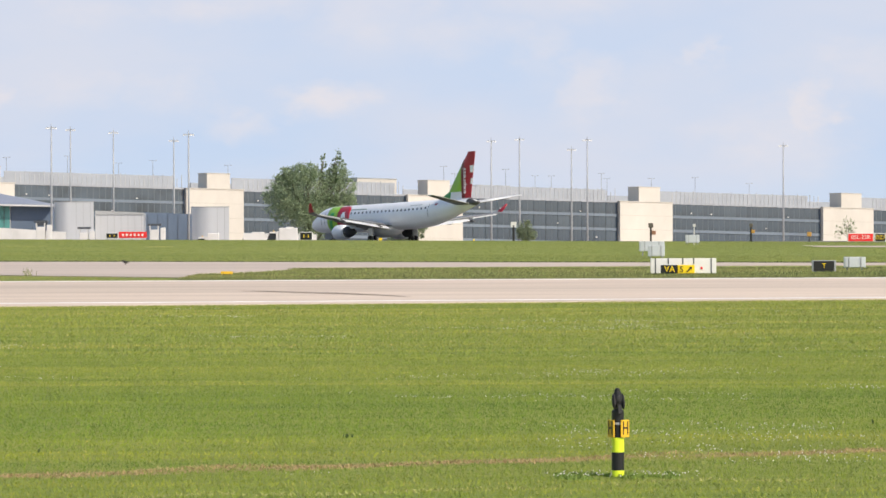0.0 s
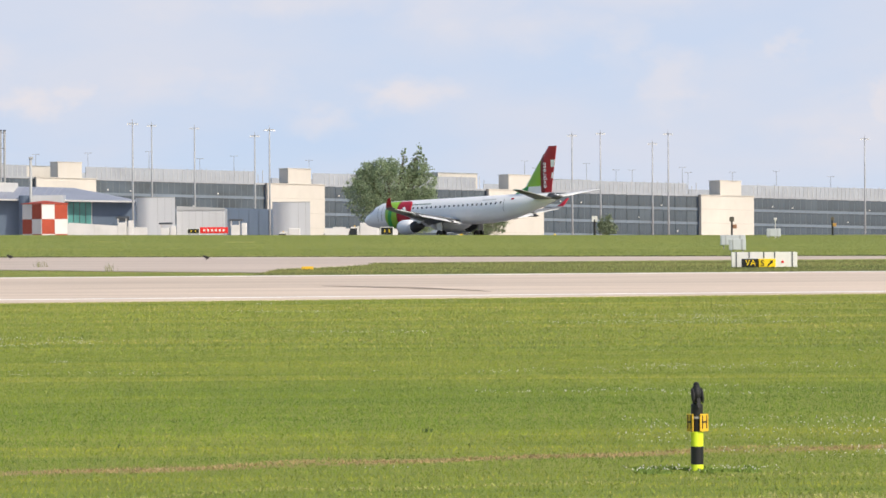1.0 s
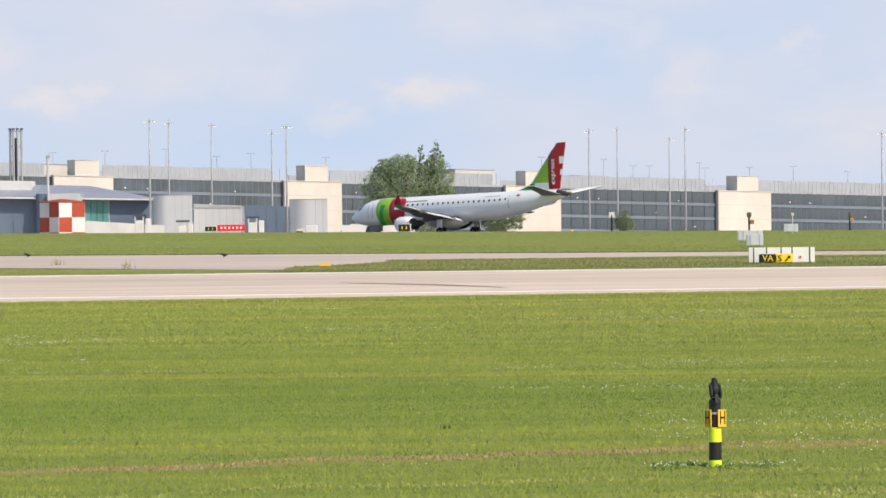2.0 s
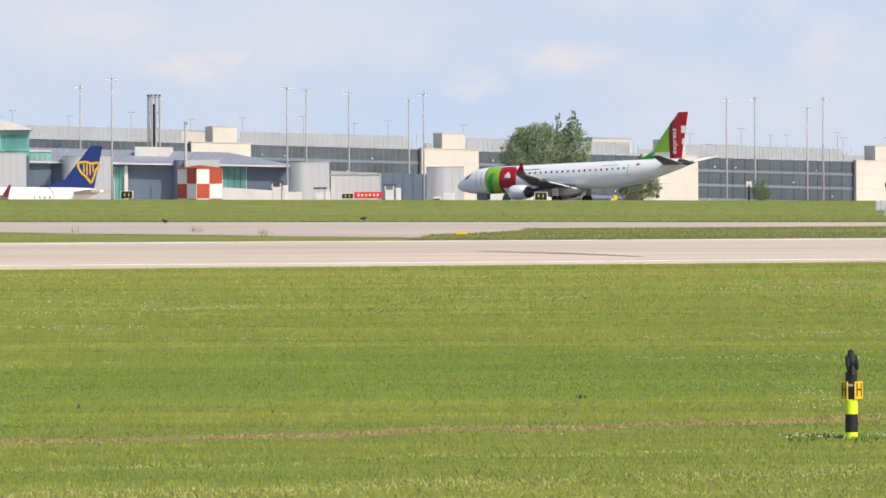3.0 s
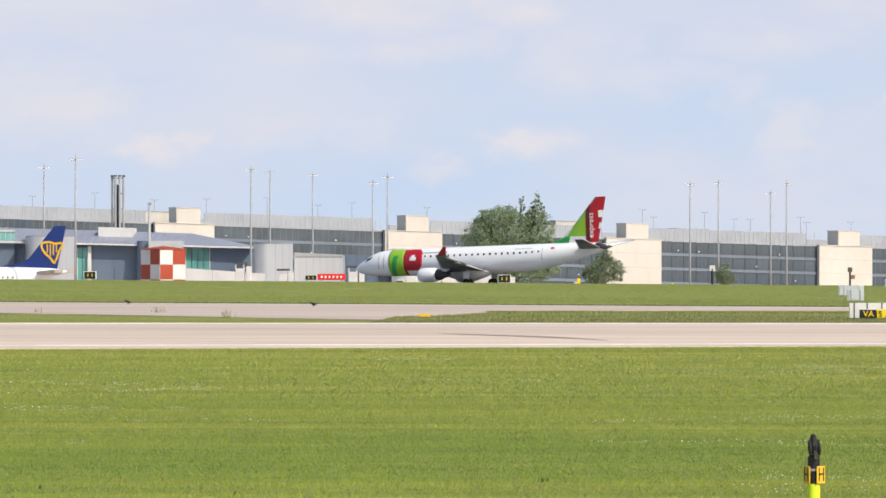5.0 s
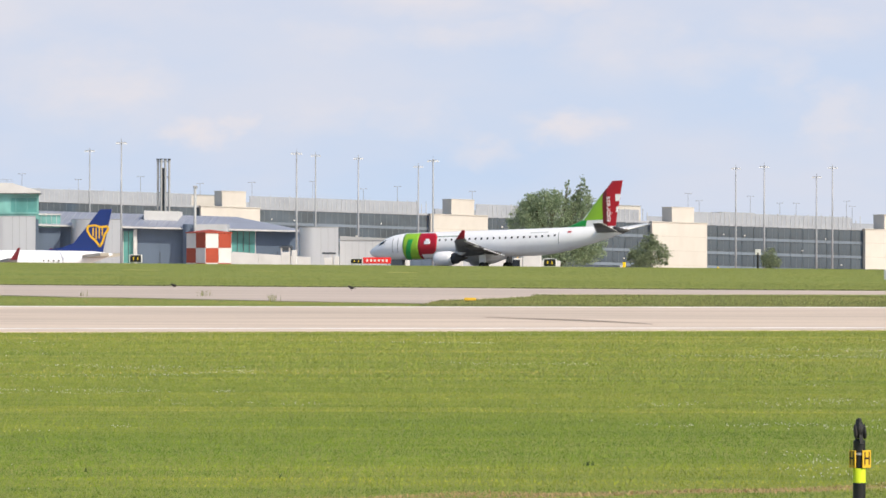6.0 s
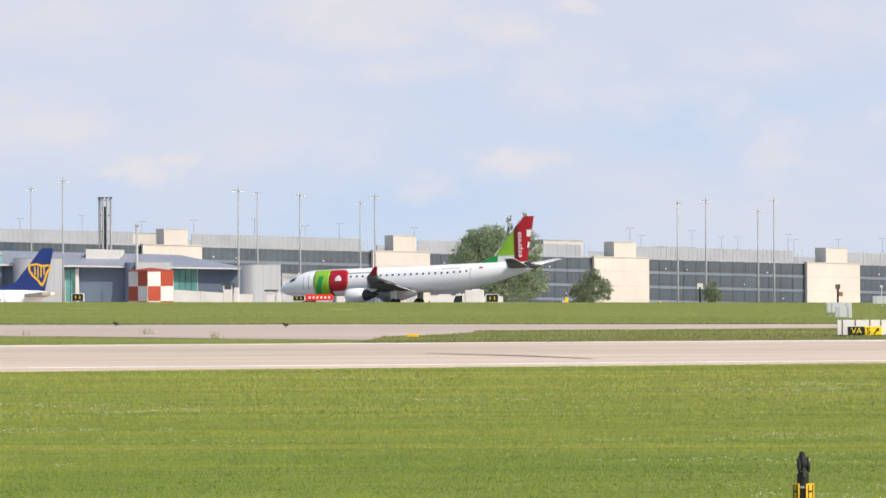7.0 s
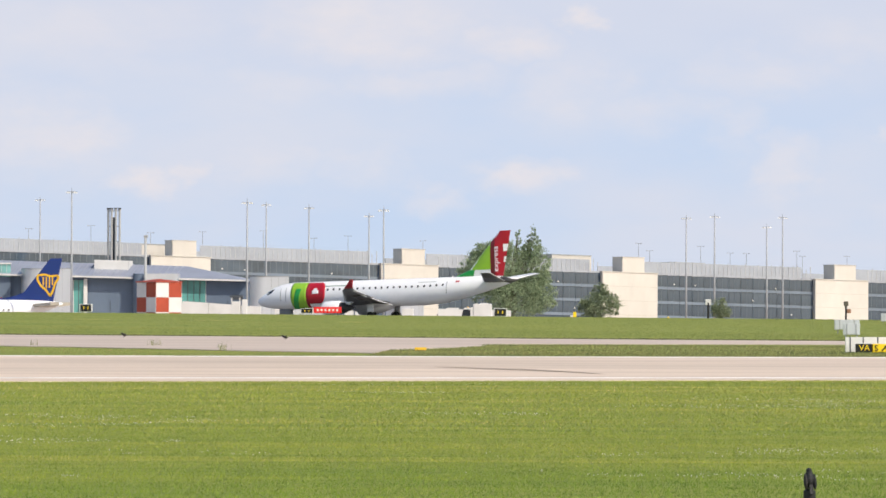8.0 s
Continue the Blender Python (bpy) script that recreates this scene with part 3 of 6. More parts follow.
def build_jet():
    jet = thing("airliner", "white twin-engine airliner with green and red livery taxiing", "airplane")
    st = []
    for (a, b) in zip(STATIONS, STATIONS[1:]):
        st += [a[0] + (b[0] - a[0]) * k / 3 for k in range(3)]
    st.append(STATIONS[-1][0])
    bm = bmesh.new()
    rings = [[bm.verts.new(hull(s, 360 * i / 28)) for i in range(28)] for s in st]
    for a, b in zip(rings, rings[1:]):
        for i in range(28):
            bm.faces.new((a[i], a[(i + 1) % 28], b[(i + 1) % 28], b[i]))
    bm.faces.new(rings[0])
    bm.faces.new(rings[-1][::-1])
    body = part("fuselage", bm, WHITE_PAINT, jet, "glossy white fuselage", True)
    fairing = one_tube(((-3.6, 0.1), (-2.8, 0.8), (-1.2, 1.25), (1.2, 1.25), (2.8, 0.8), (3.8, 0.1)), 16, pose(GEAR_S - 15.6, 0, 2.05, 0, 90))
    for v in fairing.verts:
        v.co.y *= 1.35
    part("belly_fairing", fairing, WHITE_PAINT, jet, "", True)
    # livery: bright green hoop with a darker leading stroke, red panel with a white square
    for side in (0, 1):
        f = (lambda a: a) if side == 0 else (lambda a: 180 - a)

        def patch(name, s0, s1, a0, a1, mat, lean=0.0, thick=0.045, ns=9, na=25, lab=""):
            return part(name, skin(bmesh.new(), [[(s, f(a)) for s, a in r] for r in rows_of(s0, s1, a0, a1, ns, na, lean)], thick), mat, body, lab, True)
        patch("green_stripe", 4.7, 6.95, -72, 70, JET_GREEN, 0.0, lab="bright green livery band")
        patch("dark_stripe", 4.75, 5.45, -72, 30, JET_DKGREEN, 0.75, 0.07, lab="deep green stroke")
        panel = [[(6.95 + (2.75 - 0.75 * abs(j / 12 - 1) ** 3) * i / 8, f(-38 + 104 * j / 24)) for i in range(9)] for j in range(25)]
        part("red_panel", skin(bmesh.new(), panel, 0.045), JET_RED, body, "deep red livery panel with rounded rear edge", True)
        patch("white_mark", 7.85, 8.75, 6, 20, WHITE_PAINT, 0.0, 0.07)
        patch("white_mark", 8.05, 8.55, 20, 29, WHITE_PAINT, 0.0, 0.07)
        patch("dark_red_edge", 6.95, 7.3, -72, 60, surface("dark_red_livery", (0.28, 0.01, 0.02), 0.35, bump=0), 0.0, 0.06)
        for k in range(20):
            s = 9.95 + k * 0.865
            part("cabin_window", skin(bmesh.new(), [[(q, f(a)) for q, a in r] for r in rows_of(s, s + 0.25, 18, 27, 3, 3)], 0.015), JET_GLASS, body)
        patch("cockpit_window", 0.75, 1.7, 30, 52, JET_GLASS, 0.25, 0.015)
        patch("cockpit_window", 0.5, 0.9, 55, 84, JET_GLASS, 0.1, 0.015)
        patch("title_bars", 9.5, 13.3, 37, 42, surface("dark_green_title", (0.20, 0.27, 0.24), 0.4, bump=0), 0.0, 0.014)
        patch("title_bars", 23.0, 25.5, 40, 45, surface("pale_grey_title", (0.5, 0.52, 0.54), 0.4, bump=0), 0.0, 0.014)
        patch("flag_mark", 28.2, 28.7, 30, 40, JET_RED, 0.0, 0.014)
        patch("door_outline", 3.1, 3.16, -25, 40, WING_GREY, 0.0, 0.012, 2)
        patch("door_outline", 3.9, 3.96, -25, 40, WING_GREY, 0.0, 0.012, 2)
        patch("door_outline", 27.0, 27.06, -20, 40, WING_GREY, 0.0, 0.012, 2)
        sg = 1 if side == 0 else -1
        # wing grey darkened to carry the shade of its underside
        w = part("wing", aerofoil(bmesh.new(), ((11.6, 7.2, 0.6 * sg, 2.05, 1.35), (12.6, 6.3, 1.6 * sg, 2.15, 1.3), (14.8, 4.4, 5.0 * sg, 2.5, 1.2), (19.2, 1.75, 13.1 * sg, 3.5, 1.0), (19.75, 1.27, 13.62 * sg, 3.72, 0.9))), WING_GREY, jet, "grey swept wing, coloured dark for its shaded underside", True)
        part("winglet", aerofoil(bmesh.new(), ((19.75, 1.25, 13.62 * sg, 3.72, 0.9), (20.25, 0.9, 13.92 * sg, 4.1, 0.8), (20.95, 0.48, 14.26 * sg, 4.72, 0.8))), JET_RED, w, "deep red winglet", True)
        part("slat", aerofoil(bmesh.new(), ((12.35, 0.7, 1.75 * sg, 2.2, 2.4), (14.55, 0.55, 5.0 * sg, 2.52, 2.2), (19.15, 0.3, 13.1 * sg, 3.53, 2.0))), BARE, w, "", True)
        for y, s in ((3.4, 18.2), (6.8, 18.3), (9.4, 19.3)):
            part("flap_fairing", one_tube(((-1.7, 0.03), (-1.0, 0.2), (0.3, 0.26), (1.5, 0.05)), 10, pose(GEAR_S - s - 0.3, y * sg, 2.12 + 0.1 * (y - 3), 0, 84)), DARKM, w, "", True)
        # flaps and aileron coloured pale and drooped for the sunlit trailing edge
        part("flap", slab(((18.5, 2.12, 19.75, 1.72, 1.9 * sg), (18.9, 2.46, 20.0, 2.12, 5.0 * sg))), BARE, w, "lowered inboard flap, coloured pale for sunlight")
        part("flap", slab(((18.95, 2.48, 20.0, 2.14, 5.05 * sg), (19.75, 2.98, 20.6, 2.72, 9.6 * sg))), BARE, w, "lowered outboard flap, coloured pale for sunlight")
        part("aileron", slab(((19.8, 3.02, 20.55, 2.96, 9.7 * sg), (20.5, 3.46, 21.0, 3.42, 12.9 * sg))), BARE, w)
        eng = pose(GEAR_S - 13.5, 4.3 * sg, 1.55, 0, 90)
        e = part("engine", one_tube(((-2.2, 0.64), (-2.25, 0.74), (-2.0, 0.85), (-1.1, 0.92), (-0.2, 0.88), (0.25, 0.8), (0.25, 0.7)), 24, eng @ pose(0, 0, 0, 0, 180), False), WHITE_PAINT, jet, "white engine nacelle", True)
        part("inlet_lip", one_tube(((2.0, 0.845), (2.2, 0.79), (2.27, 0.72), (2.2, 0.65), (1.8, 0.63)), 24, eng, False), BARE, e, "polished metal inlet lip", True)
        part("fan", one_tube(((1.35, 0.64), (1.4, 0.3), (1.7, 0.05)), 24, eng), ENGINE_DARK, e, "", True)
        part("exhaust_cone", one_tube(((0.0, 0.72), (-0.55, 0.70), (-0.95, 0.62), (-1.0, 0.46), (-1.6, 0.38), (-1.62, 0.28), (-2.3, 0.05)), 20, eng), ENGINE_DARK, e, "", True)
        part("pylon", prism(bmesh.new(), ((GEAR_S - 11.5, 2.45), (GEAR_S - 15.8, 2.35), (GEAR_S - 15.0, 1.9), (GEAR_S - 12.5, 1.9)), 4.15 * sg, 4.45 * sg), WHITE_PAINT, e)
        part("tailplane", aerofoil(bmesh.new(), ((31.8, 3.1, 0.5 * sg, 4.25, 1.0), (34.6, 1.35, 6.3 * sg, 5.2, 0.9))), BARE, jet, "pale grey tailplane", True)
        # added lower skin: paints the shade beneath the pale tailplane
        part("tailplane_shade_skin", aerofoil(bmesh.new(), ((31.95, 2.85, 0.5 * sg, 4.19, 0.8), (34.68, 1.2, 6.25 * sg, 5.14, 0.7))), DARKM, jet, "underside of the tailplane, coloured dark for its shade", True)
        g = part("main_gear", one_tube(((0.45, 0.11), (1.2, 0.12), (2.2, 0.14)), 10, pose(0, 2.97 * sg, 0)), STEEL, jet)
        part("gear_door", one_box(-0.45, 0.45, 2.97 * sg + 0.3 * sg, 2.97 * sg + 0.36 * sg, 0.9, 1.9), WHITE_PAINT, g)
        part("axle", one_tube(((-0.5, 0.08), (0.5, 0.08)), 8, pose(0, 2.97 * sg, 0.5, 90)), STEEL, g)
    # fin with its coloured fields
    part("fin", aerofoil(bmesh.new(), ((27.0, 7.3, 0, 4.75, 0.35), (29.6, 4.85, 0, 5.7, 0.62), (34.0, 1.45, 0, 10.45, 0.9)), True), WHITE_PAINT, jet, "white fin base", False)

    def fin_edge(zz):
        return float(np.interp(zz, (4.75, 5.7, 10.45), (27.0, 29.6, 34.0))), float(np.interp(zz, (4.75, 5.7, 10.45), (34.3, 34.45, 35.45)))

    def half_thick(s, zz):
        le, te = fin_edge(zz)
        ch = te - le
        c = min(max((s - le) / ch, 0), 1)
        tk = float(np.interp(zz, (4.75, 5.7, 10.45), (0.35, 0.62, 0.9)))
        up = float(np.interp(c, (0, 0.04, 0.15, 0.4, 0.7, 1), (0, 0.045, 0.075, 0.085, 0.05, 0.004)))
        dn = float(np.interp(c, (0, 0.04, 0.15, 0.4, 0.7, 1), (0, 0.025, 0.035, 0.035, 0.02, 0.004)))
        return up * ch * tk, dn * ch * tk

    def fin_field(name, lo, hi, zs, mat, lab="", out=0.03):
        for sg in (1, -1):
            bm = bmesh.new()
            grid = []
            for zz in zs:
                s0, s1 = lo(zz), hi(zz)
                grid.append([(s0 + (s1 - s0) * k / 6, zz) for k in range(7)])
            lay = []
            for o in (0.0, out):
                lay.append([[bm.verts.new((GEAR_S - s, (half_thick(s, zz)[0 if sg > 0 else 1] + o) * sg, zz)) for s, zz in row] for row in grid])
            for r in range(len(zs) - 1):
                for c in range(6):
                    bm.faces.new((lay[1][r][c], lay[1][r][c + 1], lay[1][r + 1][c + 1], lay[1][r + 1][c]))
            n = len(zs)
            ring = [(0, c) for c in range(7)] + [(r, 6) for r in range(1, n)] + [(n - 1, c) for c in range(5, -1, -1)] + [(r, 0) for r in range(n - 2, 0, -1)]
            for (r, c), (r2, c2) in zip(ring, ring[1:] + ring[:1]):
                bm.faces.new((lay[1][r][c], lay[0][r][c], lay[0][r2][c2], lay[1][r2][c2]))
            part(name, bm, mat, jet, lab)
    le = lambda zz: fin_edge(zz)[0]
    te = lambda zz: fin_edge(zz)[1]
    fin_field("fin_red", lambda zz: max(32.7, le(zz)), te, np.linspace(4.95, 10.45, 12), JET_RED, "deep red fin field")
    fin_field("fin_dark_edge", lambda zz: max(32.7, le(zz)), lambda zz: max(33.3, le(zz) + 0.02), np.linspace(4.95, 9.6, 9), surface("maroon_livery", (0.16, 0.012, 0.02), 0.35, bump=0), "", 0.055)
    fin_field("fin_green", le, lambda zz: max(32.7, le(zz) + 0.01), np.linspace(5.75, 9.0, 8), JET_GREEN, "bright green fin leading edge")
    fin_field("fin_dark_green", le, lambda zz: 30.3 + 0.25 * (zz - 5), np.linspace(5.0, 5.75, 3), JET_DKGREEN)
    fin_field("fin_white_mark", lambda zz: 34.45, te, np.linspace(7.95, 8.8, 3), WHITE_PAINT, "", 0.05)
    fin_field("fin_white_mark", lambda zz: te(zz) - 0.22, te, np.linspace(6.6, 7.3, 3), WHITE_PAINT, "", 0.045)
    for sg in (1, -1):
        bm = words("express", 1.0, 0.012)
        turn = pose(GEAR_S - 33.5, 0.33 * sg, 7.0, 0, 0, 180 if sg > 0 else 0) @ pose(0, 0, 0, 0, -90 if sg > 0 else 90)
        bmesh.ops.transform(bm, matrix=turn, verts=bm.verts)
        part("lettering", bm, WHITE_PAINT, jet, "white vertical lettering")
    part("tail_cone", one_tube(((-0.95, 0.08), (0.0, 0.34), (1.2, 0.55)), 14, pose(GEAR_S - 35.3, 0, 4.34, 0, 90)), surface("sooty_tail_cone", (0.07, 0.068, 0.066), 0.5, bump=0), jet, "", True)
    ng = part("nose_gear", one_tube(((0.15, 0.07), (0.9, 0.08), (1.8, 0.1)), 10, pose(GEAR_S - 3.4, 0, 0.42)), STEEL, jet)
    for yy in (0.34, -0.34):
        part("gear_door", one_box(GEAR_S - 3.9, GEAR_S - 2.3, yy - 0.03, yy + 0.03, 0.95, 1.75), WING_GREY, ng)
    part("torque_link", one_box(GEAR_S - 3.75, GEAR_S - 3.4, -0.07, 0.07, 0.85, 1.35), DARKM, ng)
    part("taxi_light", one_tube(((0, 0.12), (0.1, 0.14)), 10, pose(GEAR_S - 3.25, 0, 1.2, 0, 90)), glow("landing_lamp", (1, 0.95, 0.85), 3.0), ng)
    wheels = []
    for x, y, zz, r, wd in ((0, 2.97 + 0.33, 0.5, 0.5, 0.32), (0, 2.97 - 0.33, 0.5, 0.5, 0.32), (0, -2.97 + 0.33, 0.5, 0.5, 0.32), (0, -2.97 - 0.33, 0.5, 0.5, 0.32),
                            (GEAR_S - 3.4, 0.2, 0.72, 0.31, 0.18), (GEAR_S - 3.4, -0.2, 0.72, 0.31, 0.18)):
        wh = part("wheel", wheel_mesh(r, wd), TYRE, jet, "black tyre", True)
        part("hub", one_tube(((-wd * 0.46, r * 0.5), (wd * 0.46, r * 0.5)), 10, pose(0, 0, 0, 90)), STEEL, wh)
        wh.matrix_basis = pose(x, y, zz)
        wheels.append((wh, x, y, zz, r))
    return jet, wheels


airliner, jet_wheels = build_jet()


# ---- terminal pier behind the apron ----
PIER_WALL = surface("slate_blue_wall_panel", (0.115, 0.155, 0.22), 0.6, vary=0.08, coarse=0.15, fine=2, streak=(2, 2, 0.4))
PIER_LIGHT = surface("pale_grey_metal_cladding", (0.53, 0.54, 0.565), 0.3, metal=0.2, vary=0.05, coarse=0.2, fine=3, streak=(4, 4, 0.3))
PIER_ROOF = surface("blue_grey_standing_seam_roof", (0.315, 0.335, 0.405), 0.5, metal=0.2, vary=0.07, coarse=0.2, fine=2)
DRUM_METAL = surface("brushed_metal_cladding", (0.62, 0.63, 0.66), 0.34, metal=0.45, vary=0.04, coarse=0.2, fine=3, bump=0.03, streak=(4, 4, 0.3))
TEAL = glass_material("teal_glazing", (0.10, 0.30, 0.29), 0.12)
TEAL_PALE = glass_material("pale_teal_glazing", (0.22, 0.48, 0.45), 0.15)
DARK_TRIM = surface("dark_grey_trim", (0.06, 0.07, 0.085), 0.5)
OFF_WHITE = surface("off_white_paint", (0.62, 0.61, 0.60), 0.6, vary=0.08, coarse=0.4)
BRICK_RED = surface("faded_orange_red_paint", (0.34, 0.05, 0.02), 0.6, vary=0.12, coarse=0.5)
SIGN_RED = surface("sign_red_face", (0.72, 0.02, 0.02), 0.4, vary=0.05, bump=0)
SIGN_BLACK = surface("sign_black_face", (0.012, 0.012, 0.013), 0.4, vary=0.1, bump=0)
SIGN_YELLOW = surface("sign_yellow_face", (0.85, 0.60, 0.01), 0.4, vary=0.05, bump=0)
SIGN_GREY = surface("sign_back_grey", (0.50, 0.53, 0.57), 0.5, vary=0.08)
SIGN_WHITE = surface("sign_housing_white", (0.74, 0.73, 0.72), 0.5, vary=0.08)


def slant_box(bm, x0, x1, y0, y1, z0, za, zb):
    """A block whose top falls from za at its west end to zb at its east end."""
    n0 = len(bm.verts)
    box(bm, x0, x1, y0, y1, z0, z0 + 1.0)
    bm.verts.ensure_lookup_table()
    for v in bm.verts[n0:]:
        if v.co.z > z0 + 0.5:
            v.co.z = za if abs(v.co.x - x0) < 1e-4 else zb
    return bm


def plan_prism(bm, outline, z0, z1):
    a = [bm.verts.new((x, y, z0)) for x, y in outline]
    b = [bm.verts.new((x, y, z1)) for x, y in outline]
    bm.faces.new(a[::-1])
    bm.faces.new(b)
    for i in range(len(a)):
        j = (i + 1) % len(a)
        bm.faces.new((a[i], a[j], b[j], b[i]))
    return bm


def drum_block(name, x0, x1, y, z1, r, label, depth=9.0):
    """A metal-clad stair block with one big rounded corner to the west, with panel joints and a coping; its flanks run a little west of north."""
    t = thing(name, label, "building")
    skew = x1 / y
    arc = [(x0 + r - r * math.cos(radians(a)), y + r - r * math.sin(radians(a))) for a in range(0, 91, 6)]
    outline = arc + [(x1, y), (x1 + skew * depth, y + depth), (x0 + skew * depth, y + depth)]
    part("wall", plan_prism(bmesh.new(), outline, -2.5, z1), DRUM_METAL, t, "curved pale metal cladding", False)
    cap = [(x + (x - (x0 + x1) / 2) * 0.006, yy - 0.06 if yy < y + depth else yy) for x, yy in outline]
    part("coping", plan_prism(bmesh.new(), cap, z1, z1 + 0.12), GREY_CLAD, t)
    k = x0 + r + 1.2
    while k < x1 - 0.4:
        part("panel_joint", one_box(k - 0.02, k + 0.02, y - 0.02, y + 0.05, -2.5, z1), GREY_CLAD, t)
        k += 1.2
    return t


def ground_at(x, y):
    return float(ground_z(x, y))


def build_pier():
    D = 715.0
    pier = thing("terminal_pier", "low airport pier with pale blue-grey metal roof and slate walls", "terminal")
    xl, xr = -121.12, -67.08
    za, zb = 8.67, 7.45
    part("wall", slant_box(bmesh.new(), xl, xr, D, D + 14, -2.6, za, zb), PIER_WALL, pier, "slate blue wall panels")
    bm = bmesh.new()
    e = [(xl, D - 1.8, za), (xr + 0.3, D - 1.8, zb), (xr + 0.3, D + 13, zb), (-78.77, D + 12, 9.87), (xl, D + 12, 11.14)]
    top = [bm.verts.new((x, y, z + 0.28)) for x, y, z in e]
    low = [bm.verts.new((x, y, z)) for x, y, z in e]
    for vs in ((0, 1, 3, 4), (1, 2, 3)):
        bm.faces.new([top[i] for i in vs])
        bm.faces.new([low[i] for i in vs][::-1])
    for i in range(5):
        j = (i + 1) % 5
        bm.faces.new((top[i], low[i], low[j], top[j]))
    roof = part("roof", bm, PIER_ROOF, pier, "blue-grey standing seam metal roof")
    part("eave_trim", prism(bmesh.new(), ((xl, za - 0.03), (xr + 0.3, zb - 0.03), (xr + 0.3, zb + 0.26), (xl, za + 0.26)), D - 1.95, D - 1.81), OFF_WHITE, roof, "thin white eave trim")
    bm = bmesh.new()
    xx = xl + 0.8
    zr0, zr1 = 11.14, 9.87
    xk = -78.77
    while xx < xk:
        q = (xx - xl) / (xr - xl)
        q2 = (xx - xl) / (xk - xl)
        a, b = Vector((xx, D - 1.8, za + (zb - za) * q + 0.29)), Vector((xx, D + 12, zr0 + (zr1 - zr0) * q2 + 0.29))
        vs = [bm.verts.new(p + Vector((o, 0, h))) for p in (a, b) for o, h in ((-0.05, 0), (0.05, 0), (0, 0.1))]
        for f in ((0, 1, 4, 3), (1, 2, 5, 4), (2, 0, 3, 5)):
            bm.faces.new([vs[i] for i in f])
        xx += 1.1
    tagged(part("roof_seams", bm, PIER_ROOF, roof), kind="stuff")
    for a, b, mat, nm in ((-97.3, -95.5, TEAL, "glazed_bay"), (-78.52, -74.35, TEAL, "glazed_bay")):
        bay = part(nm, one_box(a, b, D - 0.12, D + 0.05, -2.4, 7.59), mat, pier, "teal glazed bay")
        n = max(2, int((b - a) / 1.0))
        for k in range(n + 1):
            xx = a + (b - a) * k / n
            part("mullion", one_box(xx - 0.05, xx + 0.05, D - 0.2, D - 0.12, -2.4, 7.59), OFF_WHITE if k in (0, n) else DARK_TRIM, bay)
        part("transom", one_box(a, b, D - 0.21, D - 0.12, 1.9, 2.05), OFF_WHITE, bay)
    part("white_pillar", one_box(-95.4, -94.85, D - 0.8, D - 0.3, -2.5, 7.85), OFF_WHITE, pier)
    for px in (-90.92, -86.85, -70.57):
        part("wall_joint", one_box(px - 0.05, px + 0.05, D - 0.06, D, -2.5, 4.0), DARK_TRIM, pier)
    part("wall_window", one_box(-69.79, -67.95, D - 0.06, D + 0.05, 4.25, 5.12), DARK_TRIM, pier)
    part("lean_to", one_box(-84.56, -78.77, D - 4.5, D - 0.2, -2.5, 8.74), PIER_LIGHT, pier, "pale metal plant enclosure")
    part("end_block", plan_prism(bmesh.new(), [(-86.75 + 1.3 - 1.3 * math.cos(radians(a)), D - 3.0 + 1.3 - 1.3 * math.sin(radians(a))) for a in range(0, 91, 10)] + [(-84.6, D - 3.0), (-84.6, D), (-86.75, D)], -2.5, 8.75), PIER_WALL, pier, "rounded slate blue end block")
    part("plant_box", slant_box(bmesh.new(), -94.5, -88.5, D + 6, D + 12, 3.0, 11.2, 11.05), OFF_WHITE, pier, "white rooftop plant box")
    return pier


build_pier()
drum_block("stair_block", -105.2, -96.4, 706.0, 9.44, 3.6, "pale grey rounded stair block at the pier")
drum_block("stair_block", -65.5, -58.75, 700.0, 8.11, 2.6, "pale grey rounded stair block beside the pier end")
drum_block("stair_block", -41.83, -35.47, 690.0, 7.12, 3.2, "pale grey rounded gate block with metal cladding")
drum_block("stair_block", -119.5, -110.55, 702.0, 9.95, 3.8, "pale grey rounded stair block under the glazed hall")

wing_a = thing("link_building", "pale grey flat-roofed link building", "building")
part("wall", slant_box(bmesh.new(), -58.74, -50.54, 703, 711, -2.5, 6.6, 6.19), PIER_LIGHT, wing_a)
part("coping", slant_box(bmesh.new(), -58.74, -50.54, 702.85, 702.98, 6.0, 6.69, 6.32), GREY_CLAD, wing_a)
for k in range(7):
    xx = -58.74 + 1.15 * (k + 0.8)
    part("panel_joint", one_box(xx - 0.02, xx + 0.02, 702.96, 703.02, -2.5, 6.0), GREY_CLAD, wing_a)
wing_b = thing("link_building", "slate blue flat-roofed link building", "building")
part("wall", slant_box(bmesh.new(), -51.09, -42.64, 708, 714, -2.5, 6.4, 6.09), PIER_WALL, wing_b)
for k in range(5):
    xx = -51.09 + 1.7 * (k + 0.5)
    part("panel_joint", one_box(xx - 0.025, xx + 0.025, 707.95, 708.02, -2.5, 5.99), DARK_TRIM, wing_b)


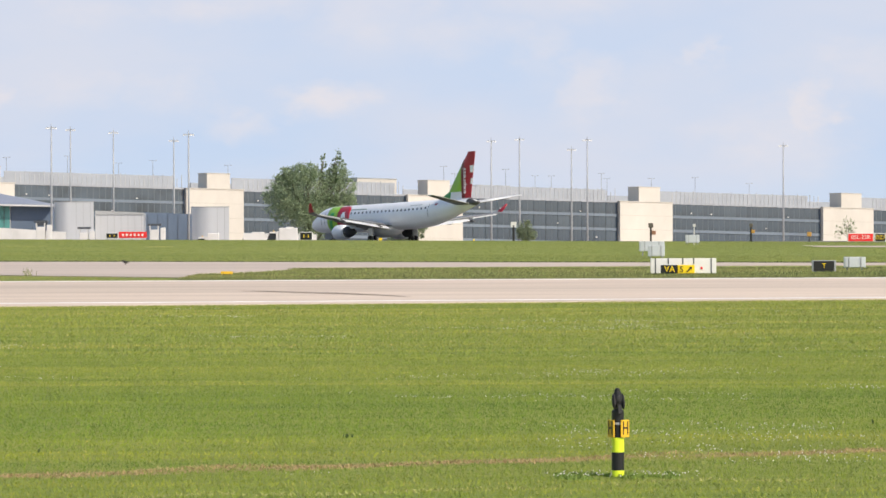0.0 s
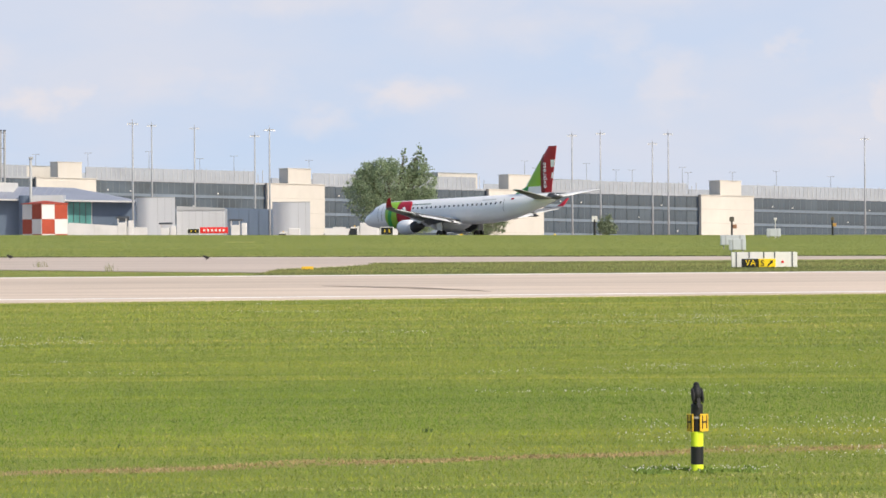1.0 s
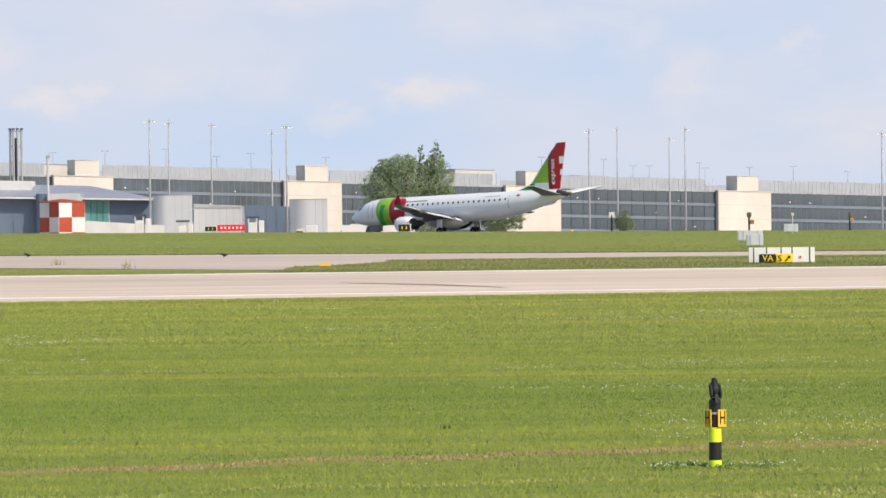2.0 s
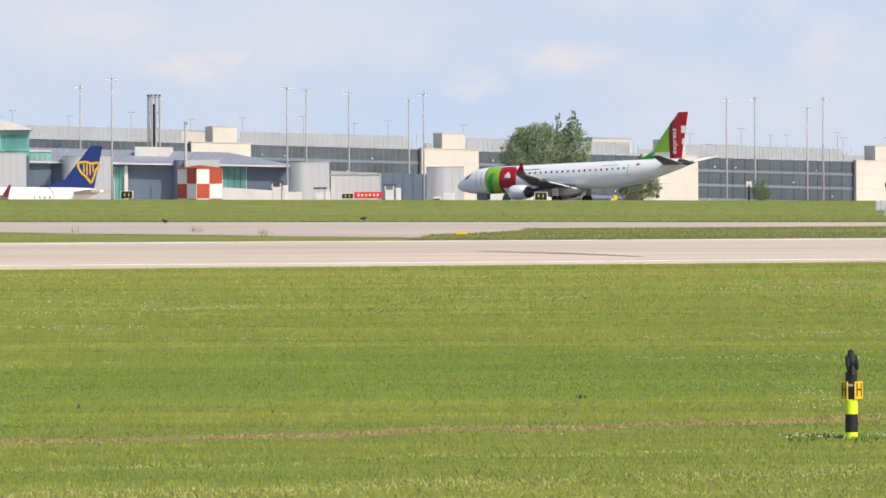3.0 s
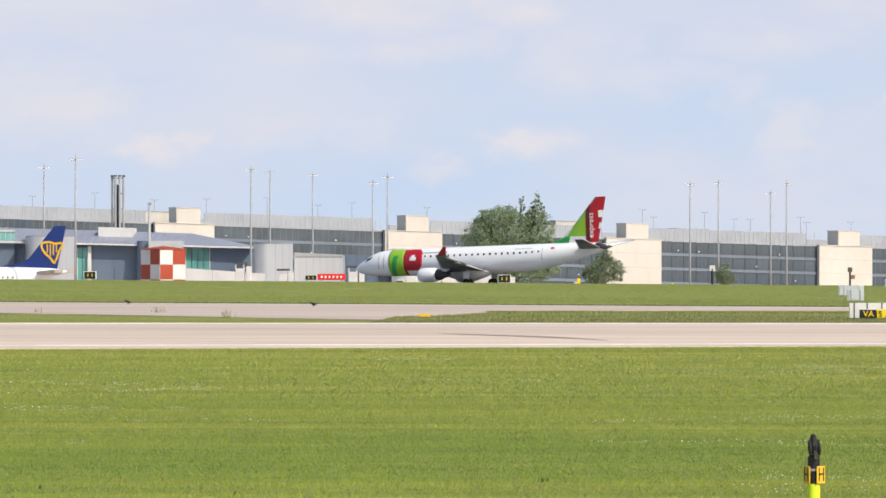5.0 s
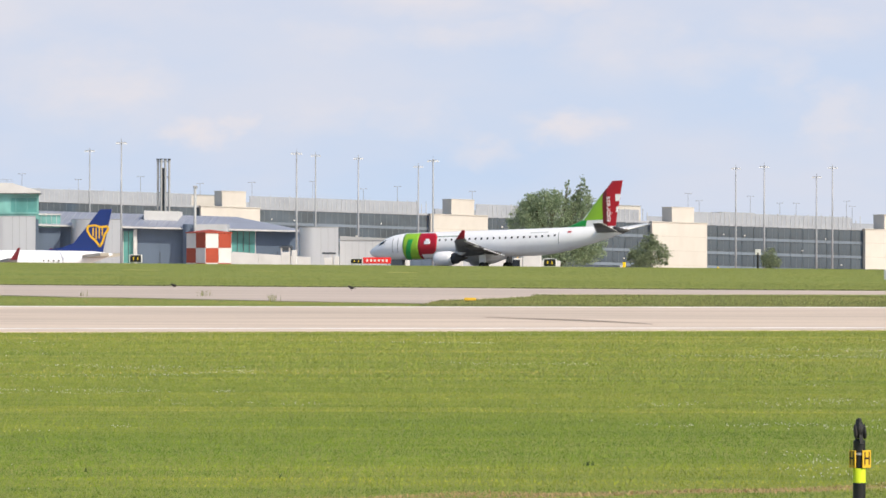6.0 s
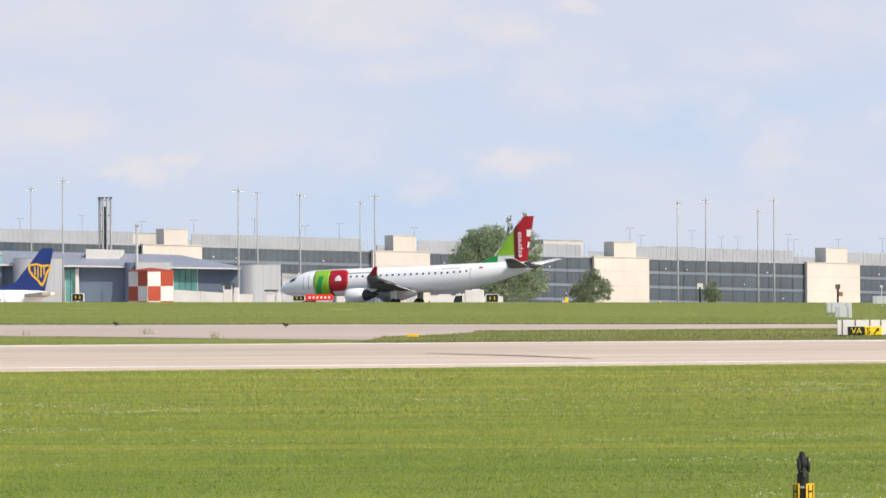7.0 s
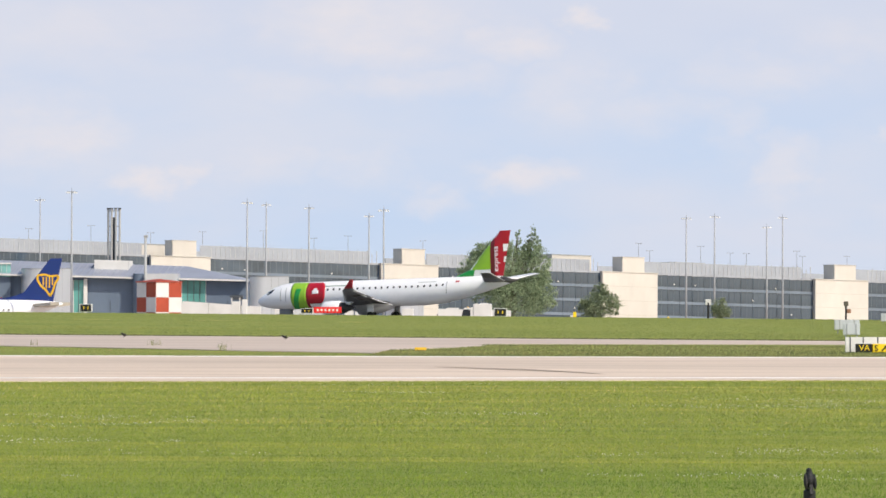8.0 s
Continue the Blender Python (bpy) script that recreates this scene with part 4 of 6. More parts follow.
def build_hall():
    """The tall glazed hall at the west end."""
    D = 712.0
    hall = thing("terminal_hall", "tall teal glazed terminal hall with pale curved roof", "terminal")
    x0, x1 = -139.31, -111.6
    zt, zg, zm = 14.05, 10.62, 9.55
    part("lower_wall", one_box(x0, x1, D, D + 25, -2.5, zm), PIER_WALL, hall)
    lo = part("lower_glazing", one_box(x0, x1, D - 0.1, D + 25, zm, zg), TEAL_PALE, hall)
    up = part("upper_glazing", one_box(x0, x1, D, D + 25, zg, zt), TEAL_PALE, hall, "pale teal glazed clerestory")
    k = x0
    while k <= x1 + 0.01:
        part("mullion", one_box(k - 0.04, k + 0.04, D - 0.12, D - 0.02, zg, zt), TEAL_PALE, up)
        k += (x1 - x0) / 14
    part("transom", one_box(x0, x1, D - 0.2, D - 0.02, zt - 0.75, zt - 0.67), TEAL_PALE, up)
    for a, b in ((-131.5, -127.6), (-127.2, -118.9), (-116.4, -111.9)):
        part("lower_panes", one_box(a, b, D - 0.06, D - 0.01, zg + 0.2, zt - 0.8), TEAL, up, "deeper teal panes")
    part("sill_band", one_box(x0, x1 + 0.1, D - 0.3, D, zg - 0.1, zg + 0.1), TEAL_PALE, hall)
    bm = bmesh.new()
    prism(bm, ((x0, zt), (x1 + 0.35, zt), (x1 + 0.35, zt + 0.3), (x1 - 4.6, zt + 1.75), (x0, zt + 1.95)), D - 1.2, D + 25)
    part("roof", bm, OFF_WHITE, hall, "pale metal roof with hipped end")
    # dark strip painted in as the shadow line below the eave
    part("eave_shadow_strip", one_box(x0, x1 + 0.5, D - 1.1, D - 0.9, zt - 0.12, zt), DARK_TRIM, hall)
    for j in range(2):
        part("roof_rail", one_box(x0, x1 - 4.5, D + 4, D + 4.05, zt + 2.15 + 0.3 * j, zt + 2.2 + 0.3 * j), STEEL, hall)
    k = x0
    while k < x1 - 4.5:
        part("rail_post", one_box(k - 0.03, k + 0.03, D + 4, D + 4.05, zt + 1.6, zt + 2.5), STEEL, hall)
        k += 1.3
    part("side_wing", one_box(x1, -107.8, D + 2, D + 12, -2.5, 8.15), PIER_WALL, hall)
    part("side_glazing", one_box(x1, -107.8, D + 2, D + 12, 8.15, 10.32), TEAL_PALE, hall, "pale teal glazed strip")
    for k in range(4):
        part("mullion", one_box(x1 + 0.9 * k + 0.4, x1 + 0.9 * k + 0.48, D + 1.93, D + 2.0, 8.39, 10.32), PIER_LIGHT, hall)
    part("wing_coping", one_box(x1, -107.7, D + 1.8, D + 12, 10.32, 10.58), OFF_WHITE, hall)
    part("roof_plant", one_box(-129.0, -125.6, D + 5, D + 8, zt + 1.6, 17.9), GREY_CLAD, hall, "flat grey rooftop plant room")
    for ob in hall.children_recursive:
        for v in ob.data.vertices:
            v.co.x += (v.co.y - D) * -0.157


build_hall()


def build_chimney():
    y = 745.0
    FL = surface("brushed_flue_steel", (0.36, 0.365, 0.375), 0.5, vary=0.1)
    zb, zt = 2.5, 20.5
    ch = thing("boiler_chimney", "cluster of four steel flues round a dark shaft", "chimney", pose(-94.05, y, 0))
    part("shaft", one_box(-0.62, 0.25, -0.4, 0.5, zb, zt - 1.4), DARK_TRIM, ch)
    for k in (-1.05, -0.4, 0.35, 1.0):
        part("flue", one_tube(((zb, 0.2), (zt - 0.25, 0.2), (zt - 0.25, 0.26), (zt, 0.26)), 12, pose(k, -0.75 if abs(k) < 0.5 else -0.3, 0)), FL, ch)
    for j in range(7):
        zz = zb + 1.2 + j * (zt - zb - 1.5) / 6
        part("tie_frame", one_box(-1.0, 1.0, -0.3, 0.55, zz, zz + 0.1), DARK_TRIM, ch)
    for k in (-1.05, -0.4, 0.35, 1.0):
        part("flue_cap", one_tube(((zt, 0.24), (zt + 0.3, 0.3)), 12, pose(k, -0.75 if abs(k) < 0.5 else -0.3, 0)), DARK_TRIM, ch)
    part("base", one_box(-2.6, 3.0, -1.0, 2, -2.8, 3.4), GREY_CLAD, ch)


build_chimney()


# ---- chequered hut ----
def build_hut():
    cx, y = -68.91, 600.0
    wx = 4.2
    gz0 = ground_at(cx, y)
    zt = 6.54
    hut = thing("equipment_hut", "red and white chequered airfield equipment hut", "hut", pose(cx - 0.45, y, 0, 0, 0, 42))
    part("core", one_box(-wx / 2 + 0.25, wx / 2 + 0.55, -wx / 2, wx / 2 + 0.55, gz0, zt), OFF_WHITE, hut)
    a0, b0 = -wx / 2 + 0.25, -wx / 2
    # chequer panels on the two seen faces: two across, three up
    zz = [zt - 4.3, zt - 2.15, zt]
    hh = [gz0 + 0.05] + [q for q in zz if q > gz0 + 0.3]
    for r, (z0, z1) in enumerate(zip(hh, hh[1:])):
        for c in range(2):
            red = (r + c + len(hh)) % 2 == 0
            part("panel", one_box(a0 + c * 2.25 + 0.02, a0 + (c + 1) * 2.25 - 0.02, b0 - 0.05, b0 + 0.02, z0 + 0.02, z1 - 0.02), BRICK_RED if not red else OFF_WHITE, hut)
            part("panel", one_box(a0 - 0.05, a0 + 0.02, b0 + c * 2.37 + 0.02, b0 + (c + 1) * 2.37 - 0.02, z0 + 0.02, z1 - 0.02), BRICK_RED if red else OFF_WHITE, hut)
    bm = bmesh.new()
    ox0, ox1, oy0, oy1 = a0 - 0.15, wx / 2 + 0.7, b0 - 0.15, wx / 2 + 0.7
    base = [bm.verts.new(v) for v in ((ox0, oy0, zt), (ox1, oy0, zt), (ox1, oy1, zt), (ox0, oy1, zt))]
    up = [bm.verts.new((v.co.x, v.co.y, zt + 0.12)) for v in base]
    tip = bm.verts.new(((ox0 + ox1) / 2, (oy0 + oy1) / 2, zt + 0.55))
    bm.faces.new(base[::-1])
    for i in range(4):
        j = (i + 1) % 4
        bm.faces.new((base[i], base[j], up[j], up[i]))
        bm.faces.new((up[i], up[j], tip))
    part("roof", bm, BRICK_RED, hut, "faded orange-red hipped roof")


build_hut()


# ---- apron lighting masts ----
def build_mast(x, y, top):
    gz0 = ground_at(x, y)
    h = top - gz0
    m = thing("lighting_mast", "tall slender grey apron lighting mast", "light mast", pose(x, y, gz0), group="apron lighting masts")
    part("pole", one_tube(((0, 0.2), (h * 0.5, 0.16), (h, 0.10)), 10), STEEL, m, "", True)
    part("flange", one_tube(((0, 0.45), (0.12, 0.45)), 10), STEEL, m)
    part("head_frame", one_box(-0.8, 0.8, -0.05, 0.05, h - 0.2, h - 0.1), STEEL, m)
    part("head_frame", one_box(-0.08, 0.08, -0.6, 0.6, h - 0.25, h - 0.1), STEEL, m)
    for k in (-0.9, -0.45, 0.45, 0.9):
        part("floodlight", one_box(k * 0.85 - 0.14, k * 0.85 + 0.14, -0.22, 0.1, h - 0.42, h - 0.22, bevel=0.03), OFF_LAMP, m)
    part("finial", one_tube(((h - 0.1, 0.05), (h + 0.5, 0.03)), 6), STEEL, m)


for x, y, top in (
    (-108.49, 752, 22.62), (-90.15, 660, 21.5), (-62.08, 660, 19.83),
    (-67.54, 755, 21.84), (-59.75, 755, 21.3), (-48.8, 755, 19.83),
    (-40.32, 660, 18.68), (8.83, 760, 19.63), (13.99, 760, 19.93),
    (24.4, 790, 18.63), (26.71, 770, 20.0), (63.37, 775, 18.93),
):
    build_mast(x, y, top)
mx, mtop = -75.95, 13.72
cm = thing("camera_mast", "short thick grey mast with a camera on top", "mast", pose(mx, 640, ground_at(mx, 640)))
part("pole", one_tube(((0, 0.24), (mtop - ground_at(mx, 640), 0.2)), 10), GREY_CLAD, cm, "", True)
part("camera_head", one_box(-0.25, 0.35, -0.25, 0.25, mtop - ground_at(mx, 640), mtop - ground_at(mx, 640) + 0.4, bevel=0.05), GREY_CLAD, cm)


# ---- things on the car park roof ----
def build_roof_lamp(s, q, hgt):
    p = park(s, q, GLASS_TOP - 0.1)
    l = thing("roof_lamp", "thin grey twin-armed car park roof lamp", "lamp post", Matrix.Translation(p), group="car park roof lamps")
    part("pole", one_tube(((0, 0.065), (hgt, 0.045)), 6), STEEL, l)
    part("arm", one_box(-0.6, 0.6, -0.03, 0.03, hgt - 0.07, hgt), STEEL, l)
    for k in (-0.75, 0.75):
        part("lamp_head", one_box(k * 0.75 - 0.15, k * 0.75 + 0.15, -0.06, 0.06, hgt - 0.1, hgt + 0.04), STEEL, l)


for s, h in ((-130, 5.6), (-118, 5.0), (-106, 6.0), (-95, 5.0), (-84, 5.6), (-72, 6.2), (-61, 5.2), (-55, 5.8), (-38, 5.5), (-27, 5.0), (-16, 6.0), (7.5, 6.6), (9.5, 5.2), (20, 6.4), (28.5, 5.4), (31, 5.4), (41.5, 6.2), (43, 5.2), (54, 5.6), (63, 6), (76, 5.2)):
    build_roof_lamp(s, -12 - (s * 7 % 5), h)
for s0, s1, q0, q1, h1 in ((-13, -4.6, -18, -10, 13.2), (13, 20, -18, -10, 12.5), (-98.5, -90, -18, -10, 12.3), (-142, -134, -18, -10, 12.6)):
    rb = thing("roof_store", "cream rendered block on the car park roof", "building")
    part("wall", park_box(bmesh.new(), s0, s1, q0, q1, GLASS_TOP - 0.1, h1), CREAM, rb)
    part("coping", park_box(bmesh.new(), s0 - 0.1, s1 + 0.1, q0, q1 + 0.1, h1, h1 + 0.15), GREY_CLAD, rb)


# ---- parked airliner, seen only over the rise of the grass ----
NAVY = surface("navy_blue_livery", (0.008, 0.028, 0.16), 0.3, vary=0.06, bump=0)
GOLD = surface("golden_yellow_livery", (0.72, 0.42, 0.02), 0.35, vary=0.06, bump=0)


def build_parked():
    y = 672.0
    # tail to the east; local x runs forward (west), origin at the tail tip on the ground
    zt = 4.18   # top line of the hull
    zc = zt - 1.95
    ox = -93.22
    gz0 = ground_at(ox, y)
    pj = thing("parked_airliner", "white parked airliner with navy tail and gold emblem", "airplane", pose(ox, y, 0, 0, 0, 180))
    st = ((0.0, zc + 1.25, 0.12), (0.8, zc + 1.15, 0.35), (2.5, zc + 0.95, 0.8), (5, zc + 0.55, 1.3), (8, zc + 0.2, 1.7), (11.5, zc, 1.95), (26, zc, 1.95), (31, zc - 0.1, 1.85), (34, zc - 0.35, 1.4), (36, zc - 0.55, 0.7), (36.8, zc - 0.65, 0.08))
    bm = bmesh.new()
    rings = [[bm.verts.new((s, r * math.cos(2 * math.pi * i / 24), c + r * math.sin(2 * math.pi * i / 24))) for i in range(24)] for s, c, r in st]
    for a, b in zip(rings, rings[1:]):
        for i in range(24):
            bm.faces.new((a[i], a[(i + 1) % 24], b[(i + 1) % 24], b[i]))
    bm.faces.new(rings[0])
    bm.faces.new(rings[-1][::-1])
    hull_ = part("fuselage", bm, WHITE_PAINT, pj, "glossy white fuselage", True)
    ftop = 10.84

    def fin_prism(outline, half, mat, name, lab=""):
        return part(name, prism(bmesh.new(), outline, -half, half), mat, pj, lab)
    fin_prism(((1.7, zt - 1.0), (0.1, ftop), (2.0, ftop), (6.3, zt + 1.2), (7.8, zt + 0.55), (11.2, zt - 0.05), (8, zt - 0.6)), 0.16, NAVY, "fin", "navy blue fin")
    # plain golden emblem on the fin: a looped outline with bars
    ex, ez = 2.35, zt + 2.55
    loop = [(1.7, 1.35), (0.5, 1.5), (-0.4, 1.2), (-1.5, 1.35), (-1.7, 0.9), (-1.15, 0.1), (-0.75, -1.2), (-0.35, -2.0), (0.3, -1.1), (1.2, -0.3), (1.75, 0.6)]
    bm = bmesh.new()
    for (ax, az), (bx, bz) in zip(loop, loop[1:] + loop[:1]):
        dx, dz = bx - ax, bz - az
        L = math.hypot(dx, dz)
        nx, nz = -dz / L * 0.17, dx / L * 0.17
        prism(bm, ((ex + ax + nx, ez + az + nz), (ex + bx + nx, ez + bz + nz), (ex + bx - nx, ez + bz - nz), (ex + ax - nx, ez + az - nz)), -0.2, 0.2)
    for k in (-0.7, -0.2, 0.3, 0.8):
        prism(bm, ((ex + k - 0.1, ez - 0.9 + abs(k - 0.1) * 0.9), (ex + k + 0.1, ez - 0.9 + abs(k - 0.1) * 0.9), (ex + k + 0.1, ez + 1.1), (ex + k - 0.1, ez + 1.1)), -0.19, 0.19)
    part("fin_emblem", bm, GOLD, pj, "golden yellow emblem")
    for sg in (1, -1):
        bm = bmesh.new()
        sec = [[(1.2, 0.7), (5.0, 0.7)], [(-0.4, 7.1), (1.0, 7.1)]]
        for (p, q, h) in ((0, 1, zc + 0.9),):
            lo = [bm.verts.new((xx, yy * sg, h - 0.25 + yy * 0.05)) for xx, yy in (sec[0][0], sec[0][1], sec[1][1], sec[1][0])]
            hi = [bm.verts.new((v.co.x, v.co.y, v.co.z + 0.5)) for v in lo]
            bm.faces.new(lo[::-1])
            bm.faces.new(hi)
            for i in range(4):
                j = (i + 1) % 4
                bm.faces.new((lo[i], lo[j], hi[j], hi[i]))
        part("tailplane", bm, surface("beige_grey_paint", (0.42, 0.38, 0.31), 0.45, bump=0), pj, "beige-grey tailplane")
        bm = bmesh.new()
        lo = [bm.verts.new((xx, yy * sg, zc - 1.2 + abs(yy) * 0.09)) for xx, yy in ((15.5, 1.0), (22.5, 1.0), (14.3, 16.6), (12.9, 16.6))]
        hi = [bm.verts.new((v.co.x, v.co.y, v.co.z + 0.35)) for v in lo]
        bm.faces.new(lo[::-1])
        bm.faces.new(hi)
        for i in range(4):
            j = (i + 1) % 4
            bm.faces.new((lo[i], lo[j], hi[j], hi[i]))
        wg = part("wing", bm, WING_GREY, pj)
        part("winglet", prism(bmesh.new(), ((12.9, zc + 0.4), (14.0, zc + 0.4), (12.75, zc + 2.3), (12.4, zc + 2.3)), 16.5 * sg, 16.7 * sg), surface("maroon_winglet", (0.16, 0.012, 0.02), 0.4, bump=0), wg, "dark red winglet")
        part("engine", one_tube(((-2.0, 0.7), (-1.6, 0.95), (1.4, 1.05), (1.9, 0.95)), 18, pose(21.5, 5.0 * sg, max(zc - 1.9, gz0 + 1.5), 0, 90)), NAVY, wg)
        part("main_gear", one_tube(((gz0, 0.5), (gz0 + 0.4, 0.5), (gz0 + 0.4, 0.15), (zc - 1.0, 0.15)), 10, pose(18.5, 2.8 * sg, 0)), TYRE, pj)
        for k in range(28):
            xx = 8.5 + k * 0.83
            part("cabin_window", one_box(xx - 0.13, xx + 0.13, 1.85 * sg - 0.06, 1.85 * sg + 0.06, zc + 0.1, zc + 0.4), WING_GREY, hull_)
    part("nose_gear", one_tube(((gz0, 0.35), (gz0 + 0.3, 0.35), (gz0 + 0.3, 0.1), (zc - 1.0, 0.1)), 10, pose(33, 0, 0)), TYRE, pj)
    # side titling as plain navy blocks that follow the hull
    for k, wd in enumerate((0.85, 0.3, 1.05, 1.0, 0.9, 1.0, 0.9)):
        xx = 19.3 + k * 1.3
        bm = bmesh.new()
        arcs = [[bm.verts.new((x, rr * math.cos(radians(an)), zc + rr * math.sin(radians(an)))) for an in range(-4, 37, 8)] for x in (xx, xx + wd) for rr in (1.94, 1.99)]
        for a, b in ((1, 3), (0, 1), (2, 3)):
            for q in range(5):
                bm.faces.new((arcs[a][q], arcs[a][q + 1], arcs[b][q + 1], arcs[b][q]))
        part("title_block", bm, NAVY, hull_)


build_parked()


# ---- low white walls and apron vehicles ----
def build_low_wall(x0, x1, y, za, zb):
    w_ = thing("blast_wall", "low white apron wall in jointed sections", "wall", group="white apron walls")
    n = max(1, int((x1 - x0) / 3.0))
    for k in range(n):
        a, b = x0 + (x1 - x0) * k / n, x0 + (x1 - x0) * (k + 1) / n
        t0, t1 = za + (zb - za) * k / n, za + (zb - za) * (k + 1) / n
        part("section", slant_box(bmesh.new(), a + 0.02, b - 0.02, y, y + 0.5, ground_at(a, y) - 0.05, t0, t1), OFF_WHITE, w_)
    return w_


build_low_wall(-68.0, -56.23, 620, 3.89, 3.08)
build_low_wall(-70.99, -65.27, 622, 3.71, 3.69)
build_low_wall(-30.25, -19.14, 630, 2.81, 2.6)


def build_truck(x, y, top, length, lab, hi=1.0, boxcol=None):
    gz0 = ground_at(x, y)
    h = max(top - gz0, 1.6)
    t = thing("apron_truck", lab, "truck", pose(x, y, gz0), group="apron vehicles")
    L = length
    part("chassis", one_box(-L / 2, L / 2, -1.0, 1.0, 0.45, 0.7), DARK_TRIM, t)
    part("box_body", one_box(-L / 2 + 1.5, L / 2, -1.1, 1.1, 0.7, h, bevel=0.06), boxcol or OFF_WHITE, t)
    cab = part("cab", prism(bmesh.new(), ((-L / 2 - 0.3, 0.5), (-L / 2 + 1.45, 0.5), (-L / 2 + 1.45, h * 0.86), (-L / 2 + 0.2, h * 0.86), (-L / 2 - 0.25, h * 0.5)), -1.05, 1.05), boxcol or OFF_WHITE, t)
    part("windscreen", prism(bmesh.new(), ((-L / 2 - 0.22, h * 0.56), (-L / 2 + 1.1, h * 0.56), (-L / 2 + 1.1, h * 0.8), (-L / 2 + 0.1, h * 0.8)), -1.07, 1.07), JET_GLASS, cab)
    part("beacon", one_tube(((h * 0.86, 0.1), (h * 0.86 + 0.18, 0.08)), 8, pose(-L / 2 + 0.7, 0, 0)), AMBER, cab)
    for k in (-L / 2 + 0.5, L / 2 - 0.8):
        for yy in (-0.95, 0.95):
            part("wheel", one_tube(((-0.13, 0.45), (0.13, 0.45)), 14, pose(k, yy, 0.45, 90)), TYRE, t)
    return t


build_truck(-23.44, 615, 3.71, 2.6, "small white apron van behind the grass rise")
build_truck(-29.17, 640, 2.98, 3.4, "low white baggage truck on the apron")
cx_, cy_ = -9.23, 600
cg_ = ground_at(cx_, cy_)
ch_ = max(2.45 - cg_, 1.2)
yc = thing("equipment_cabinet", "upright yellow equipment cabinet with white side beside the bushes", "cabinet", pose(cx_, cy_, cg_))
part("plinth", one_box(-0.5, 0.45, -0.4, 0.4, -0.03, 0.2, bevel=0.02), DARK_TRIM, yc)
part("body", one_box(-0.05, 0.4, -0.35, 0.35, 0.2, ch_, bevel=0.04), SIGN_YELLOW, yc)
part("side_box", one_box(-0.46, -0.05, -0.33, 0.33, 0.2, ch_ * 0.8, bevel=0.04), OFF_WHITE, yc, "white side box")
build_truck(-23.45, 610, 3.57, 4.2, "white catering truck parked on the apron")
build_truck(-35.44, 628, 2.83, 3.2, "low white service truck on the apron")


def build_power_unit(x, y, top):
    """A white trolley with open frame and a dark hood."""
    gz0 = ground_at(x, y)
    h = top - gz0
    t = thing("ground_power_unit", "white wheeled ground power unit with dark hood", "equipment", pose(x, y, gz0), group="ground power units")
    part("cabinet", one_box(-1.0, 0.3, -0.7, 0.7, 0.5, h - 0.9, bevel=0.05), OFF_WHITE, t)
    part("cabinet", one_box(0.55, 1.25, -0.7, 0.7, 0.5, h - 0.6, bevel=0.05), OFF_WHITE, t)
    part("hood", one_box(-1.3, 0.7, -0.75, 0.75, h - 0.3, h, bevel=0.06), DARK_TRIM, t)
    for k in (-1.0, 0.2):
        for yy in (-0.6, 0.6):
            part("strut", one_box(k - 0.06, k + 0.06, yy - 0.06, yy + 0.06, h - 1.0, h - 0.25), OFF_WHITE, t)
            part("wheel", one_tube(((-0.1, 0.3), (0.1, 0.3)), 12, pose(k, yy, 0.3, 90)), TYRE, t)
    part("drawbar", one_box(1.25, 2.2, -0.06, 0.06, 0.5, 0.62), STEEL, t)


build_power_unit(-58.78, 612, 4.74)
build_power_unit(-42.09, 612, 4.27)
build_power_unit(-54.87, 640, 3.85)


# ---- trees and bushes ----
def leaf_material(name, a, b, pass_light=0.0):
    m, n, l, bs = nodes(name)
    geo = n.new("ShaderNodeNewGeometry")
    r = ramp(n, [(0.0, a), (1.0, b)])
    l.new(geo.outputs["Random Per Island"], r.inputs[0])
    l.new(r.outputs[0], bs.inputs["Base Color"])
    bs.inputs["Roughness"].default_value = 0.75
    if pass_light:
        tr = n.new("ShaderNodeBsdfTranslucent")
        l.new(r.outputs[0], tr.inputs[0])
        mx = n.new("ShaderNodeMixShader")
        mx.inputs[0].default_value = pass_light
        l.new(bs.outputs[0], mx.inputs[1])
        l.new(tr.outputs[0], mx.inputs[2])
        l.new(mx.outputs[0], n["Material Output"].inputs[0])
    return m


# leaf greens lightened past real foliage: distance haze is in the colour
LEAF = leaf_material("hazed_olive_leaves", (0.215, 0.29, 0.17), (0.40, 0.475, 0.30), 0.5)
LEAF_DK = leaf_material("hazed_dark_leaves", (0.15, 0.20, 0.115), (0.30, 0.35, 0.21), 0.45)
BARK = surface("grey_brown_bark", (0.12, 0.095, 0.07), 0.9, vary=0.25, coarse=1.5, fine=8, streak=(3, 3, 0.5))


def limb(bm, a, b, r0, r1, segs=7):
    d = (b - a)
    q = d.to_track_quat("Z", "Y").to_matrix().to_4x4()
    tube(bm, ((0, r0), (d.length, r1)), segs, Matrix.Translation(a) @ q)


